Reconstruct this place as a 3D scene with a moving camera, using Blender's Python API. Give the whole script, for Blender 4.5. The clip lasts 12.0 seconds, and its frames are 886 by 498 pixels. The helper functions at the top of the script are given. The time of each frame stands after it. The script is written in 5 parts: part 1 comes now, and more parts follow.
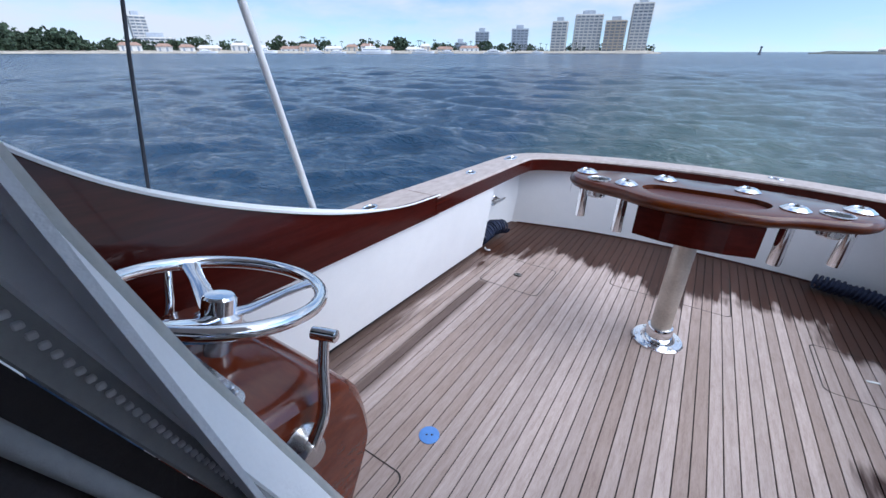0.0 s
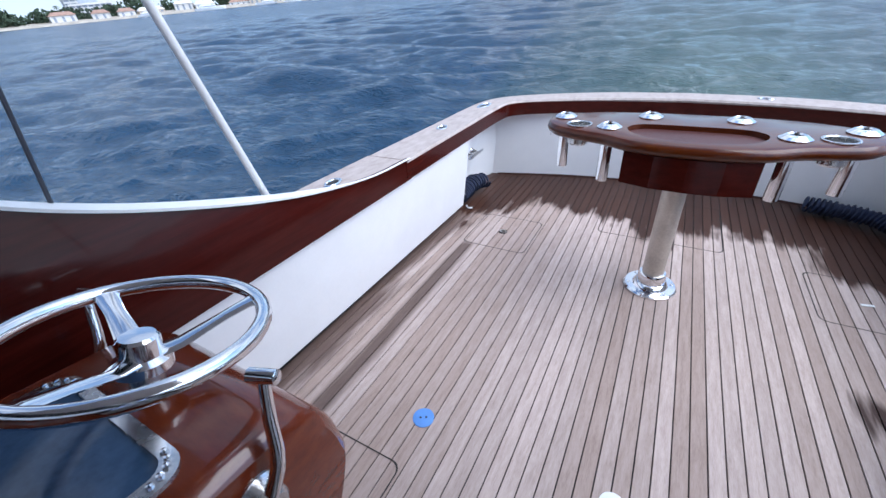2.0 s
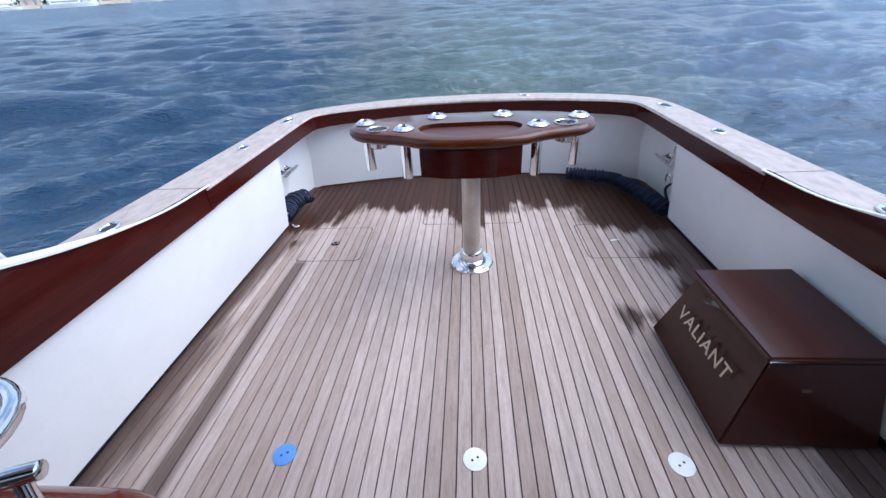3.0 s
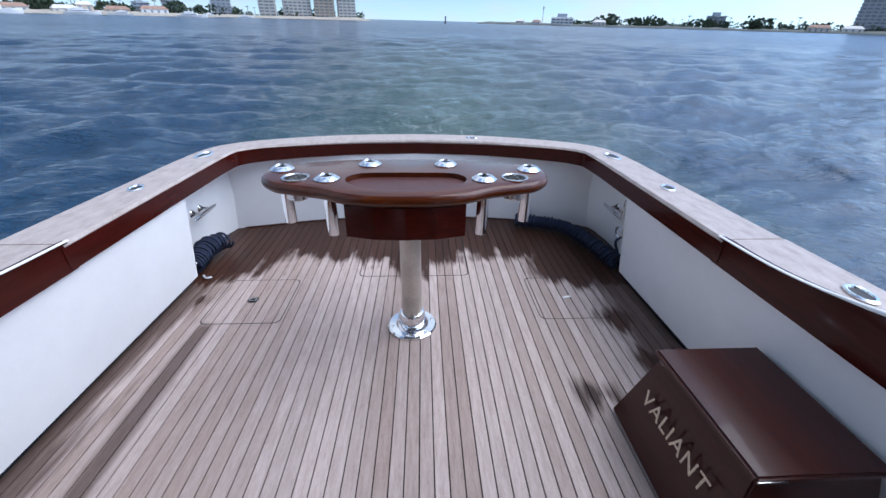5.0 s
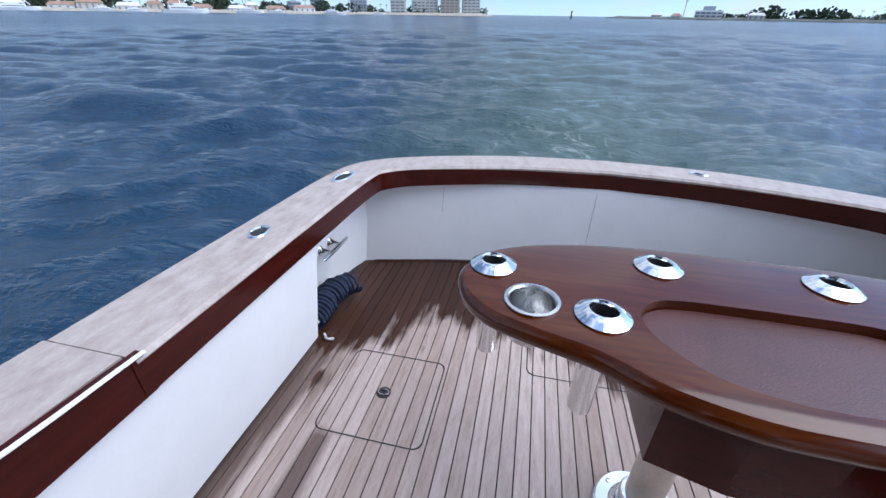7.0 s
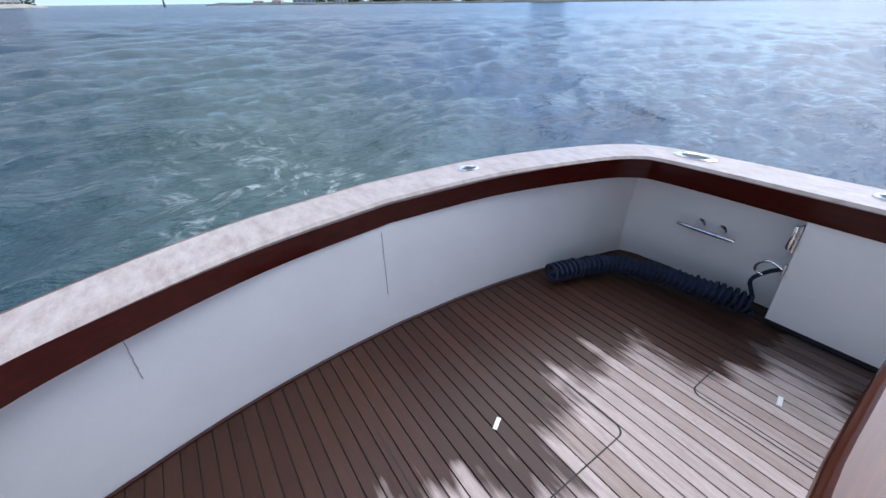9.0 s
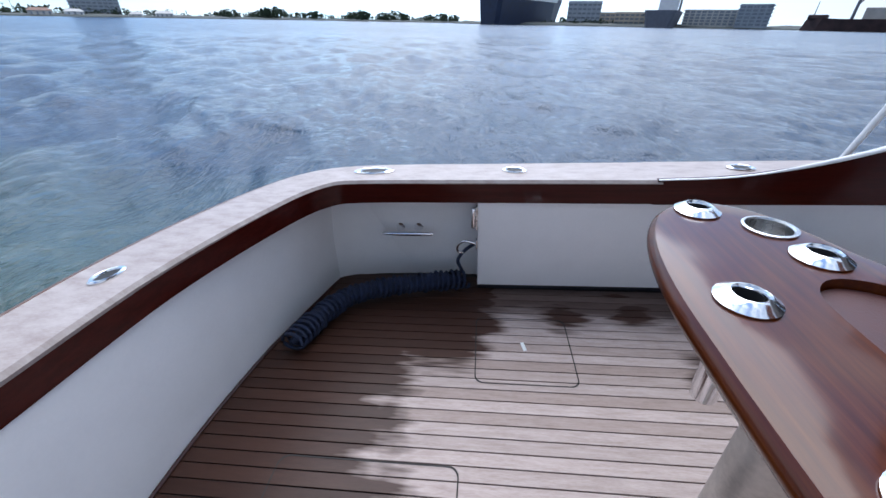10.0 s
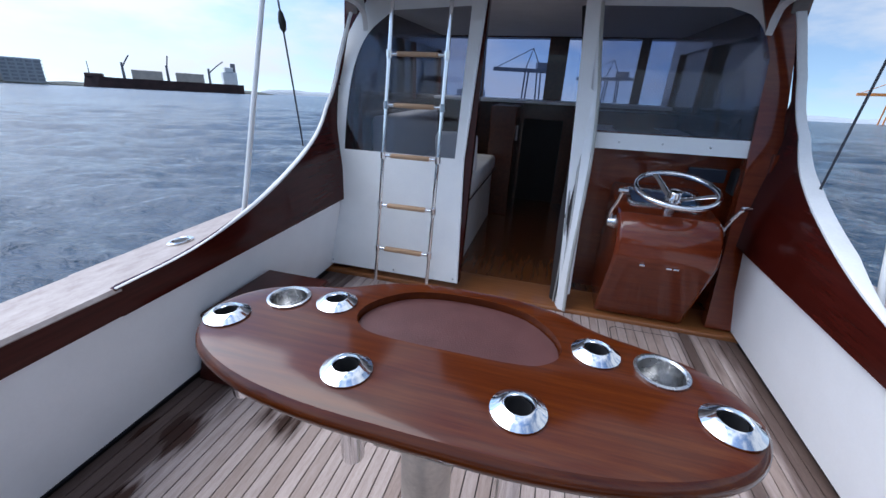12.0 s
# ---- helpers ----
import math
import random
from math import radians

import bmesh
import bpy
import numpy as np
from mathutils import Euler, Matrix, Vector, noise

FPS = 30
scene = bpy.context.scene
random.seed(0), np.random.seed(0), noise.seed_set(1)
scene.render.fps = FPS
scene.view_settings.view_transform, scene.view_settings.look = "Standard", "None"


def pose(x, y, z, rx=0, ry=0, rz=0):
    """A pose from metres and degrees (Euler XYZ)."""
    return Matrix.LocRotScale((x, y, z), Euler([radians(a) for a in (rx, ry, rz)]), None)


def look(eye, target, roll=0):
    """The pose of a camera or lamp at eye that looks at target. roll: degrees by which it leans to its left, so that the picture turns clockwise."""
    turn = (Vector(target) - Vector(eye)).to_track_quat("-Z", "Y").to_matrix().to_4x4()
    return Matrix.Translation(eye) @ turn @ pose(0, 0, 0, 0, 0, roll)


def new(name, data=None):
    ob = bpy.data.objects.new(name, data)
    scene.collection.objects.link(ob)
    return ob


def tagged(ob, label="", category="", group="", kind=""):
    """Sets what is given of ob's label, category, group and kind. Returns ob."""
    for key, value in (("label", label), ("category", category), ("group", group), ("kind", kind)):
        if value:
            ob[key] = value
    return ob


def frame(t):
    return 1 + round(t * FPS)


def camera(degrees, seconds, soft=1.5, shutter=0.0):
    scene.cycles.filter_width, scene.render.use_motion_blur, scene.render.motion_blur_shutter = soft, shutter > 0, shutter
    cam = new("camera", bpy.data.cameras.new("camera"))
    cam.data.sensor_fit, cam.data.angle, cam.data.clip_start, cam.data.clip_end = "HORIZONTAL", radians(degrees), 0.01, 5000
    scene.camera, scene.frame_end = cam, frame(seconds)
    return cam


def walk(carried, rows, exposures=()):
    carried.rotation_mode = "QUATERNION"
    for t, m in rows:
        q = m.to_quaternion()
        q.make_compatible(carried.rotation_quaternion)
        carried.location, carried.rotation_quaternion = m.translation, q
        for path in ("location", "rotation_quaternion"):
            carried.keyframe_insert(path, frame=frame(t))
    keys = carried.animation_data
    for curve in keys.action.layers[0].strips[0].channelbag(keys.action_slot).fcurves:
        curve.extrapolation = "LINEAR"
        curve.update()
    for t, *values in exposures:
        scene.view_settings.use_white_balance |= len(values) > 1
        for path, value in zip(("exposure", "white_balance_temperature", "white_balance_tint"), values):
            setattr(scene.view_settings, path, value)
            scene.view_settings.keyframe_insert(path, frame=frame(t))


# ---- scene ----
cam = camera(97.9, 12.0)
PATH = [
    (0, (-0.065, -2.058, 1.282), (-1.043, -0.526, 0.449), 1.5),
    (0.5, (-0.103, -1.984, 1.299), (-1.338, -0.725, 0.355), -0.3),
    (1, (-0.138, -1.934, 1.296), (-1.473, -0.845, 0.28), -2.3),
    (1.5, (-0.109, -1.918, 1.314), (-1.349, -0.745, 0.271), -4.0),
    (2, (-0.097, -1.892, 1.295), (-0.974, -0.436, 0.24), -4.3),
    (2.5, (-0.065, -1.881, 1.289), (-0.552, -0.268, 0.212), -3.8),
    (3, (-0.001, -1.913, 1.295), (-0.149, -0.222, 0.237), -3.5),
    (5, (0.064, -1.602, 1.294), (0.162, 0.164, 0.361), 1.0),
    (5.5, (-0.024, -1.431, 1.312), (-0.22, 0.355, 0.433), 1.2),
    (6, (-0.124, -1.197, 1.271), (-0.591, 0.522, 0.362), 1.7),
    (6.5, (-0.288, -0.995, 1.263), (-0.742, 0.709, 0.319), 1.5),
    (8.5, (-0.707, -0.061, 1.252), (-0.232, 1.614, 0.268), -1.5),
    (9, (-0.594, 0.132, 1.238), (0.346, 1.576, 0.222), -2.7),
    (9.5, (-0.519, 0.314, 1.229), (0.955, 1.205, 0.211), -1.8),
    (10, (-0.369, 0.429, 1.247), (1.342, 0.62, 0.23), -2.2),
    (10.5, (-0.327, 0.491, 1.267), (1.305, -0.054, 0.247), -1.6),
    (11, (-0.331, 0.537, 1.275), (0.962, -0.624, 0.286), -0.1),
    (11.5, (-0.231, 0.491, 1.317), (0.623, -1.073, 0.41), 1.6),
    (12, (-0.151, 0.507, 1.348), (0.322, -1.263, 0.547), 2.4),
]
ROWS = [(t, look(e, g, r)) for t, e, g, r in PATH]
walk(cam, ROWS, exposures=[(0, 0.68, 6170, 10), (1, 0.88, 6170, 10), (3, 0.92, 6170, 10), (5, 0.64, 6130, 10), (6.5, 0.62, 6130, 10), (8.7, 0.74, 6300, 10), (10.5, 0.58, 6300, 10), (12, 0.60, 6280, 10)])

# ---- world and sun ----
SUN_EL, SUN_AZ = 54.0, -91.0       # azimuth counter-clockwise from +y (aft); the sun stands to starboard
world = bpy.data.worlds.new("world")
scene.world = world
world.use_nodes = True
wn, wl = world.node_tree.nodes, world.node_tree.links
wn.clear()
sky = wn.new("ShaderNodeTexSky")
sky.sky_type, sky.sun_disc = "NISHITA", False
sky.sun_elevation, sky.sun_rotation = radians(SUN_EL), radians(-SUN_AZ)
sky.air_density, sky.dust_density, sky.ozone_density = 1.0, 0.2, 2.5
tc = wn.new("ShaderNodeTexCoord")
mp = wn.new("ShaderNodeMapping")
mp.inputs["Scale"].default_value = (1.0, 1.0, 3.2)
cl = wn.new("ShaderNodeTexNoise")
cl.inputs["Scale"].default_value, cl.inputs["Detail"].default_value, cl.inputs["Roughness"].default_value = 2.1, 7.0, 0.58
ramp = wn.new("ShaderNodeValToRGB")
ramp.color_ramp.elements[0].position, ramp.color_ramp.elements[1].position = 0.42, 0.60
mixc = wn.new("ShaderNodeMix")
mixc.data_type = "RGBA"
mixc.inputs["B"].default_value = (4.1, 4.5, 5.15, 1)
bg = wn.new("ShaderNodeBackground")
bg.inputs["Strength"].default_value = 0.145
wo = wn.new("ShaderNodeOutputWorld")
lift = wn.new("ShaderNodeMapping")
lift.inputs["Rotation"].default_value = (radians(-2.8), 0, 0)
sepw = wn.new("ShaderNodeSeparateXYZ")
absz, addz, comb = wn.new("ShaderNodeMath"), wn.new("ShaderNodeMath"), wn.new("ShaderNodeCombineXYZ")
absz.operation, addz.operation = "ABSOLUTE", "ADD"
addz.inputs[1].default_value = 0.10
wl.new(tc.outputs["Generated"], lift.inputs["Vector"])
wl.new(lift.outputs[0], sepw.inputs[0])
wl.new(sepw.outputs[2], absz.inputs[0]), wl.new(absz.outputs[0], addz.inputs[0])
wl.new(sepw.outputs[0], comb.inputs[0]), wl.new(sepw.outputs[1], comb.inputs[1]), wl.new(addz.outputs[0], comb.inputs[2])
wl.new(comb.outputs[0], sky.inputs["Vector"])
wl.new(lift.outputs[0], mp.inputs["Vector"])
wl.new(mp.outputs[0], cl.inputs["Vector"])
wl.new(cl.outputs["Fac"], ramp.inputs[0])
wl.new(ramp.outputs[0], mixc.inputs["Factor"])
wl.new(sky.outputs[0], mixc.inputs["A"])
sdir = wn.new("ShaderNodeVectorMath")
sdir.operation = "DOT_PRODUCT"
sdir.inputs[1].default_value = (-math.sin(radians(SUN_AZ)) * math.cos(radians(SUN_EL)), math.cos(radians(SUN_AZ)) * math.cos(radians(SUN_EL)), math.sin(radians(SUN_EL)))
wl.new(tc.outputs["Generated"], sdir.inputs[0])
m1, m2, m3 = (wn.new("ShaderNodeMath") for _ in range(3))
m1.operation, m2.operation, m3.operation = "MAXIMUM", "POWER", "MULTIPLY_ADD"
m1.inputs[1].default_value, m2.inputs[1].default_value = 0.0, 2.6
m3.inputs[1].default_value, m3.inputs[2].default_value = 1.50, 0.80
wl.new(sdir.outputs["Value"], m1.inputs[0]), wl.new(m1.outputs[0], m2.inputs[0]), wl.new(m2.outputs[0], m3.inputs[0])
glow = wn.new("ShaderNodeVectorMath")
glow.operation = "SCALE"
wl.new(mixc.outputs["Result"], glow.inputs[0]), wl.new(m3.outputs[0], glow.inputs["Scale"])
wl.new(glow.outputs[0], bg.inputs[0])
wl.new(bg.outputs[0], wo.inputs[0])

sun_data = bpy.data.lights.new("sun", "SUN")
sun_data.energy, sun_data.angle, sun_data.color = 2.0, radians(60), (1.0, 0.99, 0.98)
sun = new("sun", sun_data)
_d = Vector((-math.sin(radians(SUN_AZ)) * math.cos(radians(SUN_EL)), math.cos(radians(SUN_AZ)) * math.cos(radians(SUN_EL)), math.sin(radians(SUN_EL))))
sun.matrix_world = look(_d * 30, (0, 0, 0))


# ---- materials ----
class Nodes:
    def __init__(self, name):
        self.mat = bpy.data.materials.new(name)
        self.mat.use_nodes = True
        self.n, self.l = self.mat.node_tree.nodes, self.mat.node_tree.links
        self.bsdf = self.n["Principled BSDF"]

    def coords(self, scale=(1, 1, 1), source="Object"):
        c = self.n.new("ShaderNodeTexCoord") if source == "Object" else self.n.new("ShaderNodeNewGeometry")
        m = self.n.new("ShaderNodeMapping")
        m.inputs["Scale"].default_value = scale
        self.l.new(c.outputs["Object" if source == "Object" else "Position"], m.inputs["Vector"])
        return m.outputs[0]

    def noise(self, vec, scale, detail=4, rough=0.55):
        t = self.n.new("ShaderNodeTexNoise")
        t.inputs["Scale"].default_value, t.inputs["Detail"].default_value, t.inputs["Roughness"].default_value = scale, detail, rough
        self.l.new(vec, t.inputs["Vector"])
        return t.outputs["Fac"]

    def ramp(self, fac, stops):
        r = self.n.new("ShaderNodeValToRGB")
        while len(r.color_ramp.elements) < len(stops):
            r.color_ramp.elements.new(0.5)
        for e, (p, c) in zip(r.color_ramp.elements, stops):
            e.position, e.color = p, (*c, 1) if len(c) == 3 else c
        self.l.new(fac, r.inputs[0])
        return r.outputs[0]

    def mix(self, fac, a, b, mode="MIX"):
        m = self.n.new("ShaderNodeMix")
        m.data_type, m.blend_type = "RGBA", mode
        for key, v in (("Factor", fac), ("A", a), ("B", b)):
            if isinstance(v, (int, float)):
                m.inputs[key].default_value = v
            elif isinstance(v, tuple):
                m.inputs[key].default_value = (*v, 1)
            else:
                self.l.new(v, m.inputs[key])
        return m.outputs["Result"]

    def math(self, op, a, b=0.0, clamp=False):
        m = self.n.new("ShaderNodeMath")
        m.operation, m.use_clamp = op, clamp
        for i, v in enumerate((a, b)):
            if isinstance(v, (int, float)):
                m.inputs[i].default_value = v
            else:
                self.l.new(v, m.inputs[i])
        return m.outputs[0]

    def bump(self, height, strength, distance=0.01):
        b = self.n.new("ShaderNodeBump")
        b.inputs["Strength"].default_value, b.inputs["Distance"].default_value = strength, distance
        self.l.new(height, b.inputs["Height"])
        self.l.new(b.outputs[0], self.bsdf.inputs["Normal"])

    def set(self, **kw):
        for key, v in kw.items():
            sock = self.bsdf.inputs[key.replace("_", " ")]
            if isinstance(v, (int, float)):
                sock.default_value = v
            elif isinstance(v, tuple):
                sock.default_value = (*v, 1) if len(v) == 3 else v
            else:
                self.l.new(v, sock)
        return self.mat


def painted(name, colour, rough=0.4, vary=0.08, metal=0.0, scale=6.0, bump=0.05, coat=0.0):
    k = Nodes(name)
    v = k.coords()
    a = k.noise(v, scale, 5)
    b = k.noise(v, scale * 14, 3)
    f = k.math("ADD", k.math("MULTIPLY", a, 0.7), k.math("MULTIPLY", b, 0.3))
    dark = tuple(max(0.0, c * (1 - 2 * vary)) for c in colour)
    lite = tuple(min(1.0, c * (1 + vary)) for c in colour)
    col = k.ramp(f, [(0.3, dark), (0.65, lite)])
    k.bump(b, bump, 0.004)
    rr = k.math("ADD", k.math("MULTIPLY", a, 0.16), rough - 0.08)
    return k.set(Base_Color=col, Roughness=rr, Metallic=metal, Coat_Weight=coat)


def wood(name, dark, mid, lite, stretch, rough=0.25, coat=0.0, bump=0.1, shine=0.5, polish=0.03):
    """Grain runs along the axis whose stretch is small."""
    k = Nodes(name)
    v = k.coords(stretch, "Position")
    g = k.noise(v, 9.0, 7, 0.62)
    fine = k.noise(v, 60.0, 3, 0.6)
    f = k.math("ADD", k.math("MULTIPLY", g, 0.75), k.math("MULTIPLY", fine, 0.25))
    col = k.ramp(f, [(0.3, dark), (0.5, mid), (0.72, lite)])
    big = k.noise(k.coords((1, 1, 1), "Position"), 2.3, 3)
    col = k.mix(k.math("MULTIPLY", big, 0.5), col, mid)
    k.bump(fine, bump, 0.002)
    rr = k.math("ADD", k.math("MULTIPLY", big, 0.12), rough - 0.06)
    return k.set(Base_Color=col, Roughness=rr, Coat_Weight=coat, Coat_Roughness=polish, Specular_IOR_Level=shine)


MAHOGANY_RED = wood("varnished_mahogany", (0.024, 0.003, 0.0022), (0.042, 0.0052, 0.0035), (0.068, 0.009, 0.006), (2.0, 0.35, 5.0), 0.16, 0.10, 0.02, 0.18)
MAHOGANY_TABLE = wood("table_mahogany", (0.026, 0.0038, 0.0007), (0.068, 0.0118, 0.0011), (0.120, 0.028, 0.0025), (0.35, 8.0, 8.0), 0.30, 0.75, 0.0, 0.05, 0.11)
MAHOGANY_HELM = wood("helm_mahogany", (0.075, 0.0105, 0.003), (0.13, 0.021, 0.006), (0.19, 0.038, 0.010), (0.6, 2.0, 5.0), 0.2, 0.6, 0.03, 0.3)
CHEST_WOOD = wood("chest_mahogany", (0.022, 0.004, 0.0034), (0.038, 0.0075, 0.0055), (0.056, 0.013, 0.008), (4.0, 0.5, 4.0), 0.3, 0.2, 0.1, 0.25)
CABIN_WOOD = wood("cabin_wood", (0.035, 0.010, 0.006), (0.07, 0.02, 0.01), (0.11, 0.035, 0.018), (3.0, 0.5, 3.0), 0.25, 0.4)
CAP_WOOD = wood("bleached_cap_wood", (0.24, 0.18, 0.155), (0.39, 0.325, 0.295), (0.52, 0.46, 0.43), (3.0, 1.2, 1.0), 0.4, 0.0, 0.08, 0.3)
CABIN_FLOOR = wood("cabin_sole", (0.09, 0.028, 0.009), (0.16, 0.052, 0.016), (0.22, 0.08, 0.026), (4.0, 0.4, 4.0), 0.2, 0.6)
SILL_WOOD = wood("sill_teak", (0.16, 0.055, 0.018), (0.26, 0.095, 0.03), (0.34, 0.14, 0.05), (0.4, 4.0, 4.0), 0.3, 0.4)
EDGE_TEAK = wood("edge_teak", (0.16, 0.065, 0.04), (0.25, 0.115, 0.075), (0.33, 0.17, 0.12), (1.0, 1.0, 3.0), 0.3, 0.4)
RUNG_WOOD = wood("rung_teak", (0.30, 0.17, 0.09), (0.42, 0.26, 0.15), (0.52, 0.34, 0.20), (0.5, 5.0, 5.0), 0.5)
WHITE_GEL = painted("white_gelcoat", (0.84, 0.84, 0.84), 0.32, 0.02)
WHITE_TRIM = painted("white_trim", (0.76, 0.76, 0.75), 0.4, 0.05)


def cloth(mat, share, colour):
    """Lets part of the light through a painted cloth."""
    n, l = mat.node_tree.nodes, mat.node_tree.links
    tl, mx = n.new("ShaderNodeBsdfTranslucent"), n.new("ShaderNodeMixShader")
    tl.inputs[0].default_value = (*colour, 1)
    mx.inputs[0].default_value = share
    l.new(n["Principled BSDF"].outputs[0], mx.inputs[1])
    l.new(tl.outputs[0], mx.inputs[2])
    l.new(mx.outputs[0], n["Material Output"].inputs["Surface"])
    return mat


CANVAS = cloth(painted("white_canvas", (0.89, 0.90, 0.90), 0.7, 0.02, 0.0, 9.0, 0.4), 0.06, (0.92, 0.93, 0.90))
CANVAS_WORN = cloth(painted("worn_canvas", (0.56, 0.56, 0.53), 0.8, 0.12, 0.0, 9.0, 0.4), 0.3, (0.7, 0.7, 0.64))
# near-black for the unlit cabin interior under the flap
CANVAS_SHADE = painted("flap_interior_shade", (0.03, 0.024, 0.024), 0.8, 0.2, 0.0, 9.0, 0.4)
SEAM_GREY = painted("grey_seam", (0.25, 0.25, 0.26), 0.7, 0.1)
CANVAS_EDGE = painted("grey_canvas_edging", (0.36, 0.36, 0.35), 0.8, 0.1, 0.0, 9.0, 0.4)
CHROME = painted("polished_steel", (0.82, 0.83, 0.85), 0.10, 0.02, 1.0, 12, 0.01)
STEEL = painted("brushed_steel", (0.62, 0.62, 0.62), 0.27, 0.05, 1.0, 18, 0.03)
PEDESTAL = painted("weathered_pedestal_steel", (0.58, 0.53, 0.47), 0.38, 0.15, 0.7, 8, 0.1)
# also stands for the dark inside openings: companionway, bores, key holes
BLACK = painted("black_rubber_and_dark_openings", (0.012, 0.012, 0.014), 0.6, 0.2)
# shade of the gap below the linings, as a near-black colour
TOE_SHADE = painted("near_black_gap_shade", (0.02, 0.022, 0.03), 0.6, 0.2)
CAULK = painted("black_caulk", (0.022, 0.018, 0.016), 0.7, 0.3)
ROPE_BLUE = painted("navy_rope", (0.010, 0.018, 0.048), 0.85, 0.35, 0.0, 40, 0.5)
ROPE_WHITE = painted("white_rope", (0.55, 0.56, 0.58), 0.85, 0.2, 0.0, 40, 0.5)
STAY = painted("stay_rope", (0.05, 0.055, 0.07), 0.7, 0.2)
CUSHION = painted("white_vinyl_cushion", (0.78, 0.77, 0.75), 0.5, 0.08)
GILT = painted("gilt_letters", (0.62, 0.48, 0.34), 0.4, 0.1)
DISC_BLUE = painted("blue_deck_plate", (0.10, 0.26, 0.62), 0.4, 0.1)
DISC_WHITE = painted("white_deck_plate", (0.75, 0.76, 0.74), 0.4, 0.06)
HEADLINER = painted("white_headliner", (0.76, 0.75, 0.73), 0.7, 0.04)
SCREEN = painted("dark_instrument_face", (0.02, 0.03, 0.045), 0.10, 0.1)


def clear_sheet(name, tint, gloss=0.06, haze=0.05):
    """Thin clear vinyl or glass: straight through, with a gloss and a little haze."""
    k = Nodes(name)
    tr = k.n.new("ShaderNodeBsdfTransparent")
    tr.inputs[0].default_value = (*tint, 1)
    gl = k.n.new("ShaderNodeBsdfGlossy")
    gl.inputs["Roughness"].default_value = gloss
    df = k.n.new("ShaderNodeBsdfDiffuse")
    df.inputs[0].default_value = (0.6, 0.62, 0.66, 1)
    fr = k.n.new("ShaderNodeFresnel")
    fr.inputs[0].default_value = 1.45
    wob = k.noise(k.coords((1, 1, 1), "Position"), 5.0, 2)
    b = k.n.new("ShaderNodeBump")
    b.inputs["Strength"].default_value, b.inputs["Distance"].default_value = 0.12, 0.02
    k.l.new(wob, b.inputs["Height"])
    k.l.new(b.outputs[0], gl.inputs["Normal"])
    m1, m2 = k.n.new("ShaderNodeMixShader"), k.n.new("ShaderNodeMixShader")
    m1.inputs[0].default_value = haze
    k.l.new(tr.outputs[0], m1.inputs[1]), k.l.new(df.outputs[0], m1.inputs[2])
    k.l.new(fr.outputs[0], m2.inputs[0])
    k.l.new(m1.outputs[0], m2.inputs[1]), k.l.new(gl.outputs[0], m2.inputs[2])
    k.l.new(m2.outputs[0], k.n["Material Output"].inputs["Surface"])
    return k.mat


VINYL = clear_sheet("clear_vinyl", (0.74, 0.75, 0.79), 0.05, 0.008)
# blue base colour imitates the sky mirrored in the glass
GAUGE_GLASS_SKY = painted("gauge_glass_sky_tint", (0.045, 0.085, 0.15), 0.10, 0.25, 0.0, 5.0)
TRAY = painted("tray_leather", (0.075, 0.026, 0.024), 0.42, 0.12, 0.0, 20, 0.2)
GLASS = clear_sheet("tinted_glass", (0.62, 0.66, 0.78), 0.02, 0.01)


